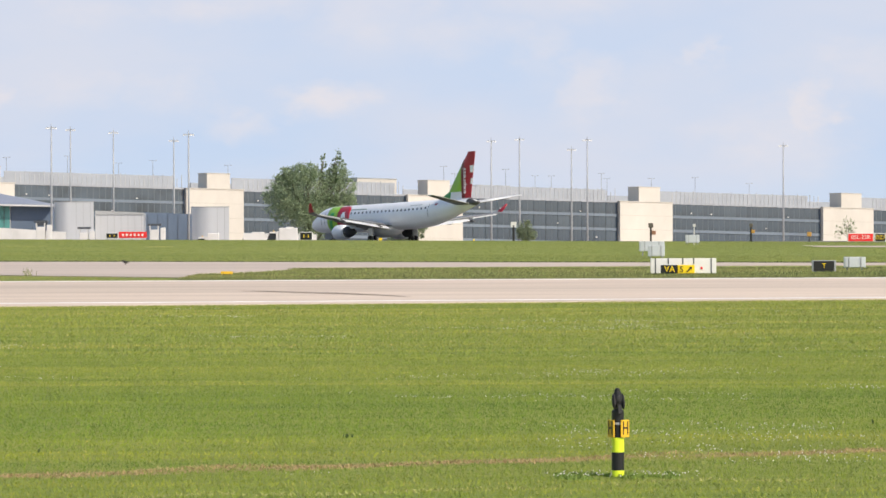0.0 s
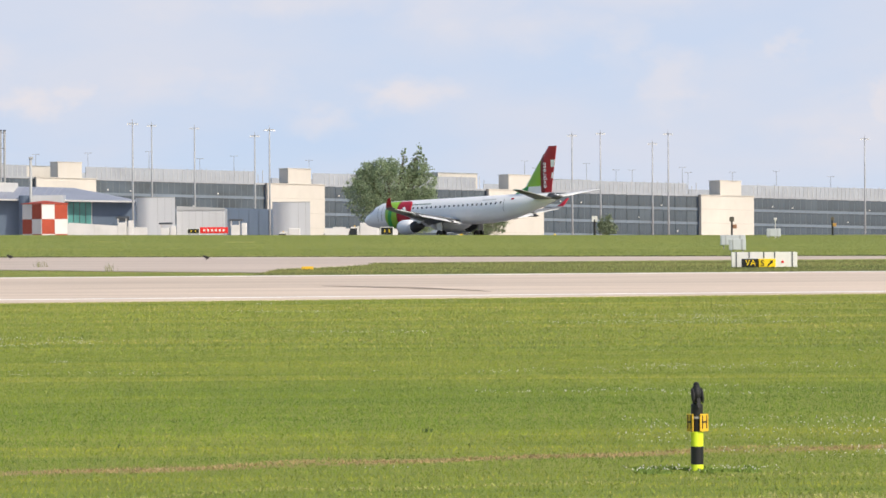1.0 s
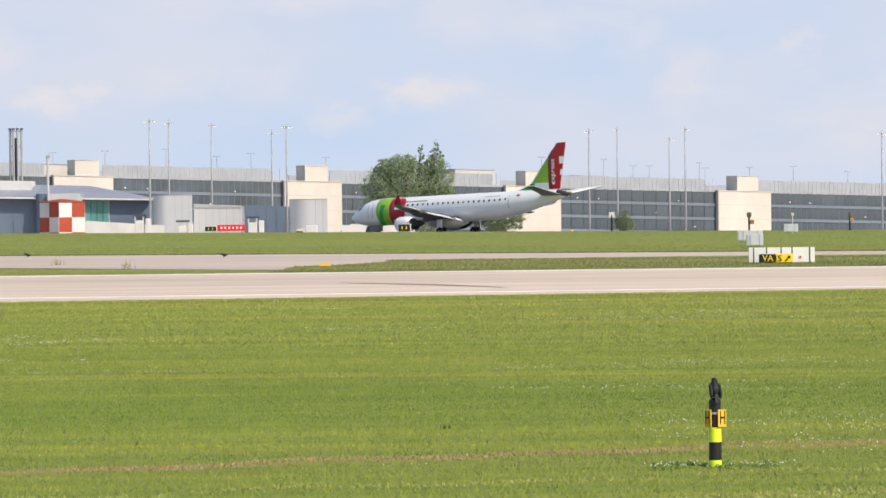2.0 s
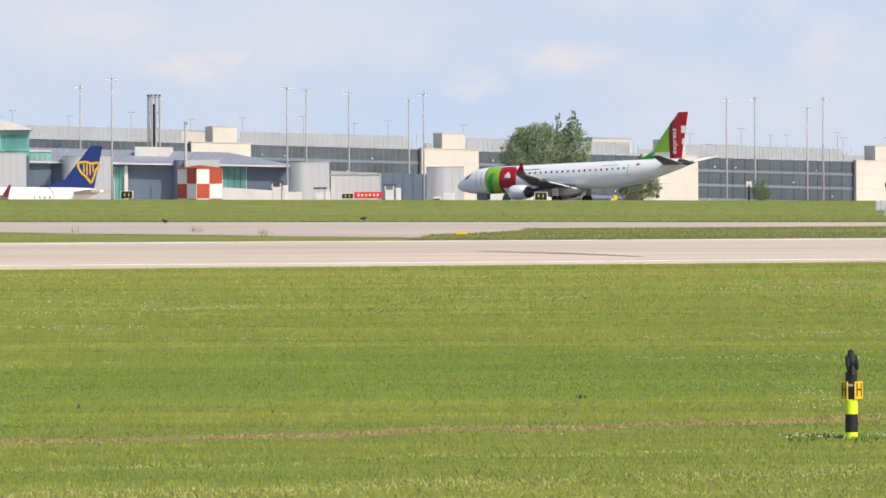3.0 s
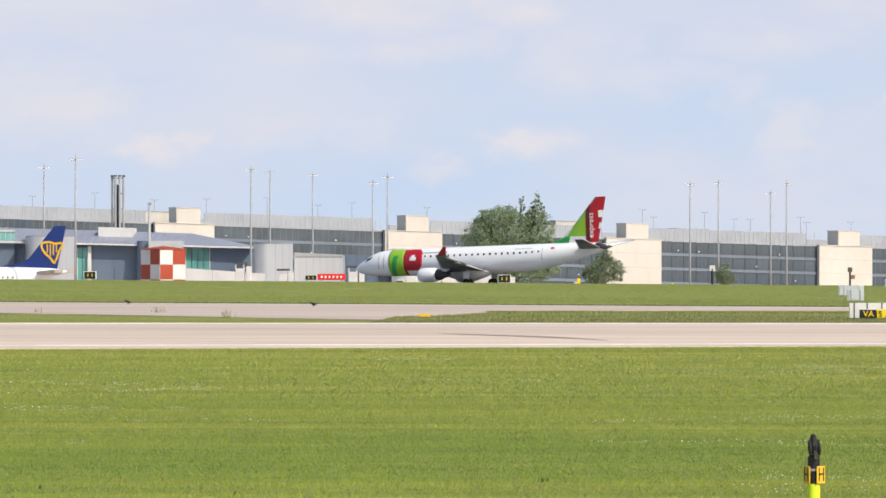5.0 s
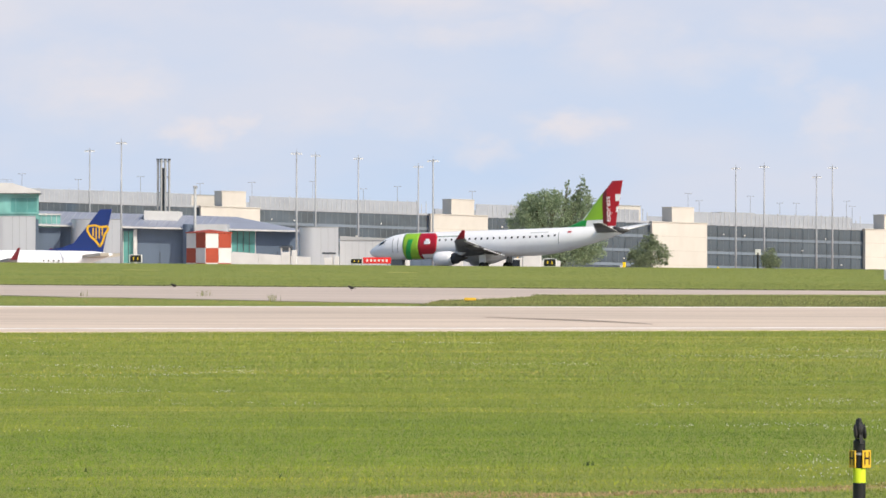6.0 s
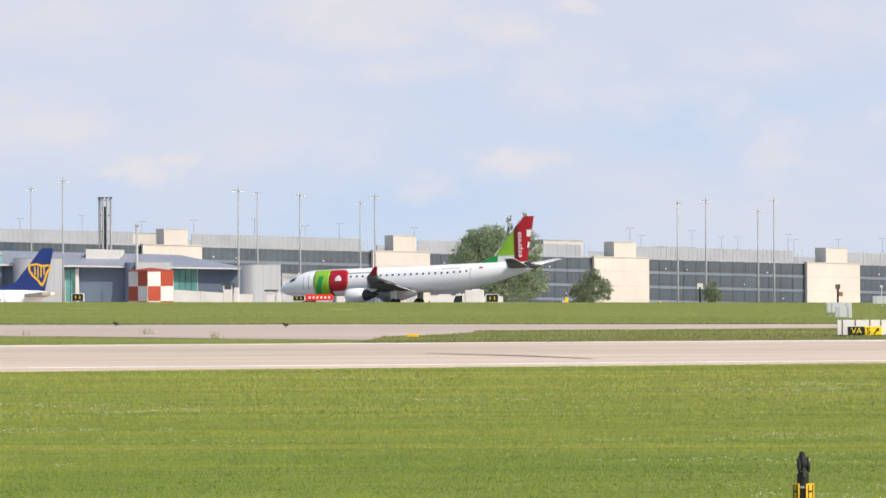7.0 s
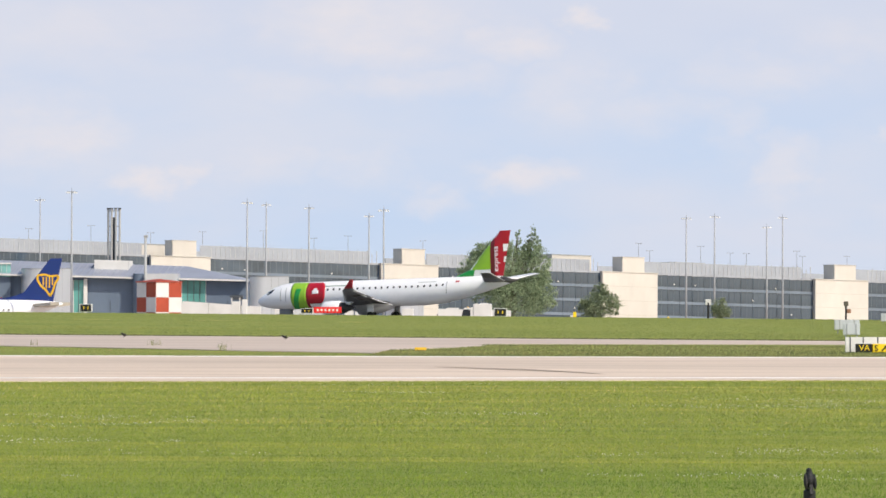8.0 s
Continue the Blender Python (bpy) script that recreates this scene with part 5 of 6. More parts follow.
def build_tree(name, x, y, lobes, count, leaf, mat, label, seed, trunk=0.35):
    """lobes: (dx, dy, centre height over the eye-level datum, half width, half height)."""
    r = np.random.default_rng(seed)
    gz0 = ground_at(x, y)
    t = thing(name, label, "tree" if name == "tree" else "bush", pose(x, y, 0))
    bm = bmesh.new()
    top = max(l[2] for l in lobes)
    limb(bm, Vector((0, 0, gz0 - 0.1)), Vector((0.1, 0, gz0 + (top - gz0) * 0.45)), trunk, trunk * 0.6)
    for dx, dy, c, w_, h_ in lobes:
        limb(bm, Vector((0.1, 0, gz0 + (c - gz0) * 0.4)), Vector((dx, dy, c + h_ * 0.3)), trunk * 0.45, 0.04)
        for k in range(4):
            an = r.random() * 6.28
            limb(bm, Vector((dx * 0.7, dy * 0.7, gz0 + (c - gz0) * 0.75)), Vector((dx + math.cos(an) * w_ * 0.7, dy + math.sin(an) * w_ * 0.7, c + (r.random() - 0.3) * h_)), trunk * 0.2, 0.02, 5)
    part("trunk", bm, BARK, t, "grey-brown trunk and limbs", True)
    vol = np.array([l[3] ** 1.6 * l[4] for l in lobes])
    # leaves gather in clumps, so that gaps and an uneven outline stay
    clumps = []
    for i, (dx, dy, c, w_, h_) in enumerate(lobes):
        n = max(14, int(95 * (w_ / 3) ** 1.5 * max(1, h_ / w_)))
        for _ in range(n):
            v = r.normal(size=3)
            v /= np.linalg.norm(v)
            rad = (0.45 + 0.62 * r.random() ** 0.6)
            clumps.append((dx + v[0] * w_ * rad, dy + v[1] * w_ * rad, c + v[2] * h_ * rad, 0.15 * w_ * (0.4 + 1.1 * r.random())))
    ci = r.integers(0, len(clumps), count)
    cl = np.array(clumps)[ci]
    pos = cl[:, :3] + r.normal(size=(count, 3)) * cl[:, 3:4] * np.array([0.6, 0.6, 0.55])
    # a third of the leaves stand singly between the clumps
    lo = np.array(lobes)[r.choice(len(lobes), count, p=vol / vol.sum())]
    free = r.normal(size=(count, 3))
    free *= (r.random((count, 1)) ** 0.4 * 1.06) / np.linalg.norm(free, axis=1)[:, None]
    single = lo[:, :3] + free * np.stack([lo[:, 3], lo[:, 3], lo[:, 4]], 1)
    pos = np.where(r.random((count, 1)) < 0.3, single, pos)
    pos[:, 2] = np.maximum(pos[:, 2], gz0 + 0.3)
    ax = r.normal(size=(count, 3))
    ax /= np.linalg.norm(ax, axis=1)[:, None]
    bx = np.cross(ax, r.normal(size=(count, 3)))
    bx /= np.linalg.norm(bx, axis=1)[:, None]
    sz = leaf * (0.6 + 0.8 * r.random((count, 1)))
    quad = np.stack([pos - ax * sz, pos + bx * sz * 0.5, pos + ax * sz, pos - bx * sz * 0.5], 1).reshape(-1, 3)
    me = bpy.data.meshes.new("crown")
    me.from_pydata(quad.tolist(), [], [(4 * i, 4 * i + 1, 4 * i + 2, 4 * i + 3) for i in range(count)])
    me.materials.append(mat)
    ob = new("crown", me)
    ob.parent = t
    tagged(ob, "uneven leafy crown", kind="stuff")
    return t


TD = 640.0
build_tree("tree", -20.48, TD, (
    (-1.042, 0, 8.68, 4.6, 4.6), (-4.168, 0.5, 8.26, 2.8, 3.8), (-0.434, -1, 11.89, 2.2, 1.7), (4.516, 0, 8.66, 2.6, 4.0),
    (4.342, 0.3, 12.57, 0.75, 3.2), (5.384, 0.3, 11.52, 0.55, 2.0), (3.474, 0.3, 11.7, 0.7, 2.2), (2.084, 0.4, 13.27, 0.4, 2.2), (2.431, 0.4, 11.53, 0.9, 1.6), (-3.3, 0, 11.55, 1.7, 1.6), (1.737, 0, 4.76, 4.5, 3.5), (5.645, 0.5, 5.18, 2.5, 3.0),
), 60000, 0.14, LEAF, "tall broad green tree with an upright leading spire", 3, 0.45)
build_tree("bush", -5.31, 590, ((0, 0, 3.43, 2.7, 1.9), (0.16, 0, 5.28, 1.2, 1.4), (-1.761, 0, 3.03, 1.5, 1.3), (1.921, 0, 3.44, 1.0, 1.5)), 16000, 0.10, LEAF_DK, "conical dark green bush behind the grass", 4, 0.15)
build_tree("bush", 11.78, 600, ((0, 0, 3.24, 1.2, 1.4), (0.2, 0, 2.51, 1.5, 1.0)), 7000, 0.085, LEAF_DK, "small rounded dark green bush", 5, 0.1)
build_tree("tree", 54.41, 560, ((0.1, 0, 3.68, 0.9, 1.2), (-1.216, 0, 2.62, 0.7, 0.9), (0.608, 0, 2.77, 0.8, 0.9)), 420, 0.11, LEAF, "thin young tree with sparse leaves", 6, 0.07)


# ---- airfield signs ----
def sign_board(name, x, y, wid, z0, z1, face, label, text="", ink=None, frame_mat=None, legs=True, size=0.8, turn=0.0, bars=0, cat="sign"):
    gz0 = ground_at(x, y)
    z0 = max(z0, gz0 + 0.04)
    s = thing(name, label, cat, pose(x, y, 0, 0, 0, turn))
    h = z1 - z0
    fm = frame_mat or SIGN_WHITE
    part("housing", one_box(-wid / 2 - 0.05, wid / 2 + 0.05, 0, 0.28, z0, z1, bevel=0.02), fm, s)
    part("face", one_box(-wid / 2 + 0.04, wid / 2 - 0.04, -0.03, 0.0, z0 + 0.06 * h, z1 - 0.06 * h), face, s)
    if text:
        bm = words(text, h * size, 0.012)
        bmesh.ops.transform(bm, matrix=pose(0, -0.045, (z0 + z1) / 2), verts=bm.verts)
        part("lettering", bm, ink, s)
    for k in range(bars):
        xx = -wid * (0.18 if bars == 2 else 0.36) + k * wid * (0.36 if bars == 2 else 0.72) / max(1, bars - 1) if bars > 1 else 0
        part("marking_bar", one_box(xx - wid * 0.035, xx + wid * 0.035, -0.045, -0.03, z0 + 0.32 * h, z1 - 0.32 * h), ink, s)
    if legs:
        for k in (-wid * 0.38, wid * 0.38):
            part("leg", one_box(k - 0.04, k + 0.04, 0.1, 0.18, gz0 - 0.05, z0 + 0.02), STEEL, s)
    return s


SD = 484.0
for a, b, y0, y1 in ((-16.67, -15.23, 2.0, 2.95), (-65.1, -63.72, 2.41, 3.33), (-39.2, -37.82, 2.31, 2.9)):
    sign_board("taxiway_sign", (a + b) / 2, SD, b - a, y0, y1, SIGN_BLACK, "small black taxiway sign with yellow marks in a white housing", ink=SIGN_YELLOW, bars=2)
sign_board("runway_sign", -36.11, SD, 3.152, 2.33, 3.05, SIGN_RED, "red mandatory runway sign with pale marks", ink=SIGN_WHITE, bars=6, frame_mat=SIGN_RED)
sign_board("runway_sign", 46.33, 462, 2.821, 1.67, 2.61, SIGN_RED, "red mandatory runway sign reading 05L-23R", text="05L-23R", ink=SIGN_WHITE, size=0.66)
sign_board("taxiway_sign", 48.52, 462, 1.191, 1.66, 2.6, SIGN_BLACK, "black taxiway sign reading DZ1 in yellow", text="DZ1", ink=SIGN_YELLOW, size=0.62)
sign_board("taxiway_sign", 18.91, 207, 1.095, 0.87, 1.46, SIGN_BLACK, "black taxiway sign with a yellow letter T", text="T", ink=SIGN_YELLOW, size=0.62, frame_mat=STEEL)
# white sectional sign, its backs to the runway, with the black and yellow direction sign before it
vx, vy = 11.69, 203.0
vw = 3.223
vz0, vz1 = max(0.83, ground_at(vx, vy) + 0.03), 1.61
vb = thing("sign_housing", "long white sectional sign housing with dark joints", "sign", pose(vx, vy, 0))
edges = [-0.5, -0.425, -0.23, -0.01, 0.155, 0.42, 0.5]
for a, b in zip(edges, edges[1:]):
    part("section", one_box(a * vw + 0.012, b * vw - 0.012, 0, 0.3, vz0, vz1, bevel=0.015), SIGN_WHITE, vb)
for a in edges[1:-1]:
    part("joint_strip", one_box(a * vw - 0.03, a * vw + 0.03, -0.012, 0.05, vz1 - 0.28 if a not in (-0.425, 0.42) else vz0, vz1 + 0.01), DARK_TRIM, vb)
part("red_lamp", one_box(0.275 * vw - 0.05, 0.275 * vw + 0.05, -0.03, 0.0, 1.08, 1.19), SIGN_RED, vb)
sign_board("taxiway_sign", 10.97, 202.3, 0.74, 0.85, 1.29, SIGN_BLACK, "black location sign reading VA in yellow", text="VA", ink=SIGN_YELLOW, size=1.0, legs=False, frame_mat=SIGN_BLACK)
ds = sign_board("taxiway_sign", 11.75, 202.3, 0.795, 0.85, 1.29, SIGN_YELLOW, "yellow direction sign with letter S and an arrow", legs=False, frame_mat=SIGN_YELLOW)
dzc = (0.85 + 1.29) / 2
bm = words("S", 0.42, 0.012)
bmesh.ops.transform(bm, matrix=pose(-0.2, -0.045, dzc), verts=bm.verts)
part("lettering", bm, SIGN_BLACK, ds)
bm = prism(bmesh.new(), ((-0.17, -0.035), (0.08, -0.035), (0.08, -0.1), (0.19, 0), (0.08, 0.1), (0.08, 0.035), (-0.17, 0.035)), -0.012, 0.012, pose(0.18, -0.045, dzc, 0, -45))
part("arrow", bm, SIGN_BLACK, ds)
for x, y, wd, z0, z1 in ((21.14, 214, 1.016, 1.03, 1.58), (15.02, 300, 1.71, 1.48, 2.2),
                         (14.22, 278, 1.018, 1.25, 2.0), (25.14, 420, 1.311, 1.73, 2.53)):
    sb = sign_board("airfield_sign", x, y, wd, z0, z1, SIGN_GREY, "grey rear of an airfield sign with ribs", frame_mat=SIGN_GREY)
    for k in (-0.3, 0.3):
        part("rib", one_box(k * wd - 0.03, k * wd + 0.03, -0.06, -0.03, z0, z1), STEEL, sb)


def marker_post(name, x, y, top, head_mat, label, head=0.3, cat="signal", rad=0.09, pole=None, z_head=None):
    gz0 = ground_at(x, y)
    p = thing(name, label, cat, pose(x, y, gz0))
    h = top - gz0
    part("post", one_tube(((0, rad), (h - head * 0.6, rad)), 10), pole or BLACK, p)
    part("head", one_box(-head * 0.5, head * 0.5, -0.12, 0.12, h - head, h, bevel=0.03), head_mat, p)
    part("foot", one_tube(((0, rad * 2.2), (0.06, rad * 2.2)), 10), pole or BLACK, p)
    return p


DULL_AMBER = surface("dull_amber_lens", (0.45, 0.25, 0.06), 0.4)
GREEN_GREY = surface("weathered_lamp_housing", (0.10, 0.09, 0.07), 0.6)
sg1 = marker_post("guard_light", 14.98, 300.6, 3.52, GREEN_GREY, "dark runway guard light on a post", 0.34, rad=0.07)
part("lamp", one_box(0.05, 0.36, -0.15, 0.1, 1.5, 1.8, bevel=0.03), surface("faded_red_lamp", (0.30, 0.15, 0.09), 0.5), sg1)
sg2 = marker_post("guard_light", 35.5, 480, 3.75, GREEN_GREY, "dark guard light with an amber lens", 0.4, rad=0.12)
part("lamp", one_box(0.0, 0.42, -0.2, 0.1, 1.0, 1.4, bevel=0.04), DULL_AMBER, sg2)
marker_post("marker_light", 42.21, 480, 2.75, DULL_AMBER, "small amber marker light on a short post", 0.5, rad=0.06)
marker_post("signal_post", 9.47, 560, 4.22, OFF_WHITE, "black post with a white disc head", 0.75, rad=0.16)
marker_post("signal_post", 25.43, 422, 3.62, OFF_WHITE, "thin white post with a small pale head", 0.28, rad=0.04, pole=OFF_WHITE)
marker_post("marker_light", 3.45, 470, 2.06, SIGN_YELLOW, "small yellow edge marker in the grass", 0.2, rad=0.05)
yx, yy_ = -10.69, 205.0
ym = thing("marker_board", "low yellow marker board at the tip of the grass", "marker", pose(yx, yy_, ground_at(yx, yy_)))
part("board", one_box(-0.292, 0.292, -0.1, 0.1, 0.02, 0.17, bevel=0.02), AMBER, ym)
part("foot", one_box(-0.2, 0.2, -0.2, 0.2, -0.02, 0.03), BLACK, ym)
# pale concrete pad in the far grass
(px0, py0), (px1, py1) = (35.09, 403.45), (47.96, 385.9)
pv2 = [(x, y, ground_at(x, y) + 0.03) for y in (py0 - 14, py0 + 6) for x in np.linspace(px0, px0 + 22, 9)]
tagged(sheet("path", pv2, grid_faces(2, 9), TAXI), "pale concrete access path in the grass", "path", kind="structure")


# ---- striped post with a crow ----
PX, PY = 2.06, 50.05
P0 = ground_at(PX, PY)
K = 50.05 / 7370.0
post = thing("marker_post", "black and fluorescent yellow banded taxiway marker post", "marker post", pose(PX, PY, P0))
PR = 11.3 * K
for z0, z1, mat, lab in ((-0.03, 12, YELLOW_HI, "fluorescent yellow band"), (12, 44, BLACK, "black band"), (44, 70, YELLOW_HI, "fluorescent yellow band"), (70, 118, BLACK, "black upper tube")):
    r_ = PR if z0 < 70 else PR * 0.95
    a, b = (z0 * K if z0 > 0 else z0), z1 * K
    part("band", one_tube(((a, r_), (b - 0.006, r_), (b, r_ * 0.985)), 24), mat, post, lab, False)
part("clamp", one_tube(((93 * K, PR * 1.08), (97 * K, PR * 1.08)), 20), STEEL, post)
part("cap", one_tube(((118 * K, PR * 0.95), (121 * K, PR * 0.6), (121.5 * K, 0.01)), 20), BLACK, post)
for sgn, turn in ((1, 42), (-1, -60)):
    cx_ = 0.083 * sgn
    mt = pose(cx_, -PR * 0.7, 86 * K, 0, 0, turn)
    bd = part("board", one_box(-0.068, 0.068, -0.008, 0.008, -0.105, 0.105, bevel=0.004, m=mt), AMBER, post, "amber plate with black letter H")
    bm = words("H", 0.235, 0.002)
    for v in bm.verts:
        v.co.x *= 0.62
    bmesh.ops.transform(bm, matrix=mt @ pose(0, -0.011, 0), verts=bm.verts)
    part("lettering", bm, BLACK, bd)
    part("bracket", one_box(-0.02, 0.02, -0.02, 0.02, 92 * K, 95 * K, m=pose(cx_ * 0.8, -PR * 0.5, 0)), STEEL, post)

FEATHER = surface("black_feathers", (0.006, 0.006, 0.008), 0.6, vary=0.3, coarse=6, fine=60, bump=0.6)
FEATHER_GREY = surface("brown_black_feathers", (0.016, 0.013, 0.014), 0.65, vary=0.3, coarse=6, fine=60, bump=0.6)


def blob(bm, c, r, m=None, u=14, v=9):
    out = bmesh.ops.create_uvsphere(bm, u_segments=u, v_segments=v, radius=1.0)
    bmesh.ops.transform(bm, matrix=(m or Matrix()) @ Matrix.Translation(c) @ Matrix.Diagonal((*r, 1)), verts=out["verts"])
    return bm


def build_crow(name, m, label, upright=True):
    """A crow; local -y is its front."""
    c = thing(name, label, "bird", m)
    if upright:
        part("body", blob(bmesh.new(), (0, 0, 0.118), (0.074, 0.085, 0.112)), FEATHER, c, "", True)
        part("neck", blob(bmesh.new(), (0, -0.012, 0.205), (0.052, 0.055, 0.052)), FEATHER, c, "", True)
        hz, hy, tilt = 0.246, -0.02, -72
    else:
        part("body", blob(bmesh.new(), (0, 0, 0), (0.07, 0.15, 0.08), pose(0, 0, 0.15, -18)), FEATHER, c, "", True)
        part("neck", blob(bmesh.new(), (0, -0.11, 0.2), (0.045, 0.06, 0.05)), FEATHER, c, "", True)
        hz, hy, tilt = 0.235, -0.15, -14
    part("head", blob(bmesh.new(), (0, hy, hz), (0.040, 0.052, 0.040)), FEATHER, c, "", True)
    part("beak", one_tube(((0, 0.017), (0.03, 0.013), (0.062, 0.002)), 8, pose(0.0, hy - 0.04, hz - 0.004, 96)), BLACK, c, "", True)
    for s in (1, -1):
        at = pose(0.064 * s, 0.03, 0.098, -72, 0, 0) if upright else pose(0.062 * s, 0.04, 0.155, -14)
        # one wing is slightly lighter and browner than the other
        part("wing", blob(bmesh.new(), (0, 0, 0), (0.026, 0.115, 0.05), at), FEATHER_GREY if s > 0 else FEATHER, c, "", True)
        part("leg", one_tube(((-0.002, 0.008), (0.08, 0.012)), 6, pose(0.03 * s, -0.01, 0)), BLACK, c)
        part("foot", one_box(0.03 * s - 0.012, 0.03 * s + 0.012, -0.05, 0.025, -0.004, 0.006), BLACK, c)
    part("tail", one_box(-0.028, 0.028, 0.0, 0.14 if upright else 0.16, -0.008, 0.010, bevel=0.004, m=pose(0, 0.075 if upright else 0.11, 0.06 if upright else 0.13, tilt)), FEATHER, c)
    return c


build_crow("crow", pose(PX, PY, P0 + 121.4 * K, 0, 0, 194) @ Matrix.Scale(0.87, 4), "black crow perched on top of the striped post")
gx, gy = -30.45, 246.0
build_crow("crow", pose(gx, gy, ground_at(gx, gy) + 0.04, 0, 0, -90), "black crow standing on the far taxiway", False)
walker = build_crow("crow", pose(-18.13, 240, ground_at(3, 240) + 0.04, 0, 0, -90), "black crow walking along the far taxiway", False)


# ---- rough growth ----
def blade_material(name, a, b, shade, straw=(0.40, 0.34, 0.13), mown=False):
    """Blades: each its own green, soft mottling, and long mowing swathes that lie across the field."""
    m, n, l, bs = nodes(name)
    geo = n.new("ShaderNodeNewGeometry")
    r = ramp(n, [(0.0, a), (0.91, b), (1.0, straw)])
    l.new(geo.outputs["Random Per Island"], r.inputs[0])
    swathe, patch = noise_tex(n, l, 0.45, 5, (0.07, 1, 1), 0.62), noise_tex(n, l, 0.16, 4, (0.09, 1, 1))
    r1 = ramp(n, [(0.36, shade), (0.5, (1, 1, 1)), (0.64, (1.28, 1.17, 1.15))])
    r2 = ramp(n, [(0.32, (0.76, 0.88, 0.70)), (0.68, (1.2, 1.1, 1.15))])
    l.new(swathe.outputs[0], r1.inputs[0])
    l.new(patch.outputs[0], r2.inputs[0])
    c = mixc(n, l, r.outputs[0], r1.outputs[0], 1.0, "MULTIPLY")
    c = mixc(n, l, c, r2.outputs[0], 1.0, "MULTIPLY")
    if mown:
        # thin mowing lines and tussocks
        line, tuft = noise_tex(n, l, 1.3, 3, (0.025, 1, 1), 0.5), noise_tex(n, l, 1.7, 3, (0.8, 0.35, 1), 0.6)
        r3 = ramp(n, [(0.36, (0.82, 0.88, 0.78)), (0.64, (1.14, 1.09, 1.12))])
        r4 = ramp(n, [(0.32, (0.84, 0.88, 0.8)), (0.68, (1.12, 1.09, 1.1))])
        l.new(line.outputs[0], r3.inputs[0])
        l.new(tuft.outputs[0], r4.inputs[0])
        c = mixc(n, l, c, r3.outputs[0], 1.0, "MULTIPLY")
        c = mixc(n, l, c, r4.outputs[0], 1.0, "MULTIPLY")
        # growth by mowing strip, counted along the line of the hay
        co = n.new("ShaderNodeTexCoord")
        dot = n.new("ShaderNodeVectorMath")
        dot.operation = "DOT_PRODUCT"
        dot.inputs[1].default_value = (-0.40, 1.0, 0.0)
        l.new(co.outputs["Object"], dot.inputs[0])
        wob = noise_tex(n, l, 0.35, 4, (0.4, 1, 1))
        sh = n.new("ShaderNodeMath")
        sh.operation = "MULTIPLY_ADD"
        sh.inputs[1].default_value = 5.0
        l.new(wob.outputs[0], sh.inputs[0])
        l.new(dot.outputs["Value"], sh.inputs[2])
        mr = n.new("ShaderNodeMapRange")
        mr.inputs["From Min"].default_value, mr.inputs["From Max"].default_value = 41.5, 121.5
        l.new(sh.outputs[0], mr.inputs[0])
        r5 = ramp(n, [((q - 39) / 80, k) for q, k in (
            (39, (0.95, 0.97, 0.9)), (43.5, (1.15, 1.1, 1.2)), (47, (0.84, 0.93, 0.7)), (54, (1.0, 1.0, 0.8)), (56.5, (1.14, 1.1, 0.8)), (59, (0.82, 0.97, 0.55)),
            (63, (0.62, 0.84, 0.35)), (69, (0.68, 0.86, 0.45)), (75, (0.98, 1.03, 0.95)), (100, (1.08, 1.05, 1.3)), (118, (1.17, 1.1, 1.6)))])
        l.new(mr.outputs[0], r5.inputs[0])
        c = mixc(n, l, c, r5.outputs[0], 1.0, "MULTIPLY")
    l.new(c, bs.inputs["Base Color"])
    bs.inputs["Roughness"].default_value = 0.7
    lay = n.new("ShaderNodeVectorMath")
    lay.operation = "MULTIPLY_ADD"
    lay.inputs[1].default_value, lay.inputs[2].default_value = (0.42, 0.42, 0.42), (0.0, -0.12, 0.6)
    nrm = n.new("ShaderNodeVectorMath")
    nrm.operation = "NORMALIZE"
    l.new(geo.outputs["Normal"], lay.inputs[0])
    l.new(lay.outputs[0], nrm.inputs[0])
    l.new(nrm.outputs[0], bs.inputs["Normal"])
    return m


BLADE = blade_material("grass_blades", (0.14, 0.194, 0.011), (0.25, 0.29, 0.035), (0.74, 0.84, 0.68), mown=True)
FAR_BLADE = blade_material("far_grass_blades", (0.14, 0.178, 0.036), (0.215, 0.245, 0.062), (0.66, 0.76, 0.66), (0.27, 0.28, 0.085))
ISLAND = blade_material("island_grass", (0.125, 0.145, 0.042), (0.20, 0.21, 0.07), (0.62, 0.7, 0.6), (0.27, 0.23, 0.10))
HAY = leaf_material("dry_grass_blades", (0.28, 0.20, 0.09), (0.46, 0.34, 0.17))
WEED = leaf_material("coarse_weeds", (0.12, 0.15, 0.035), (0.25, 0.26, 0.085))
SPRIG = leaf_material("dark_sprigs", (0.03, 0.06, 0.015), (0.07, 0.11, 0.03))
# blade colour that holds the shade and dirt of the turf edge
LIP = leaf_material("shaded_lip_grass", (0.05, 0.06, 0.018), (0.10, 0.11, 0.036))
STRAW = leaf_material("pale_cut_grass", (0.29, 0.31, 0.09), (0.43, 0.41, 0.17))
CLOVER = leaf_material("clover_leaves", (0.11, 0.19, 0.03), (0.22, 0.30, 0.06))
(hx0, hy0), (hx1, hy1) = (-4.53, 50.95), (5.89, 55.45)
gr = np.random.default_rng(21)


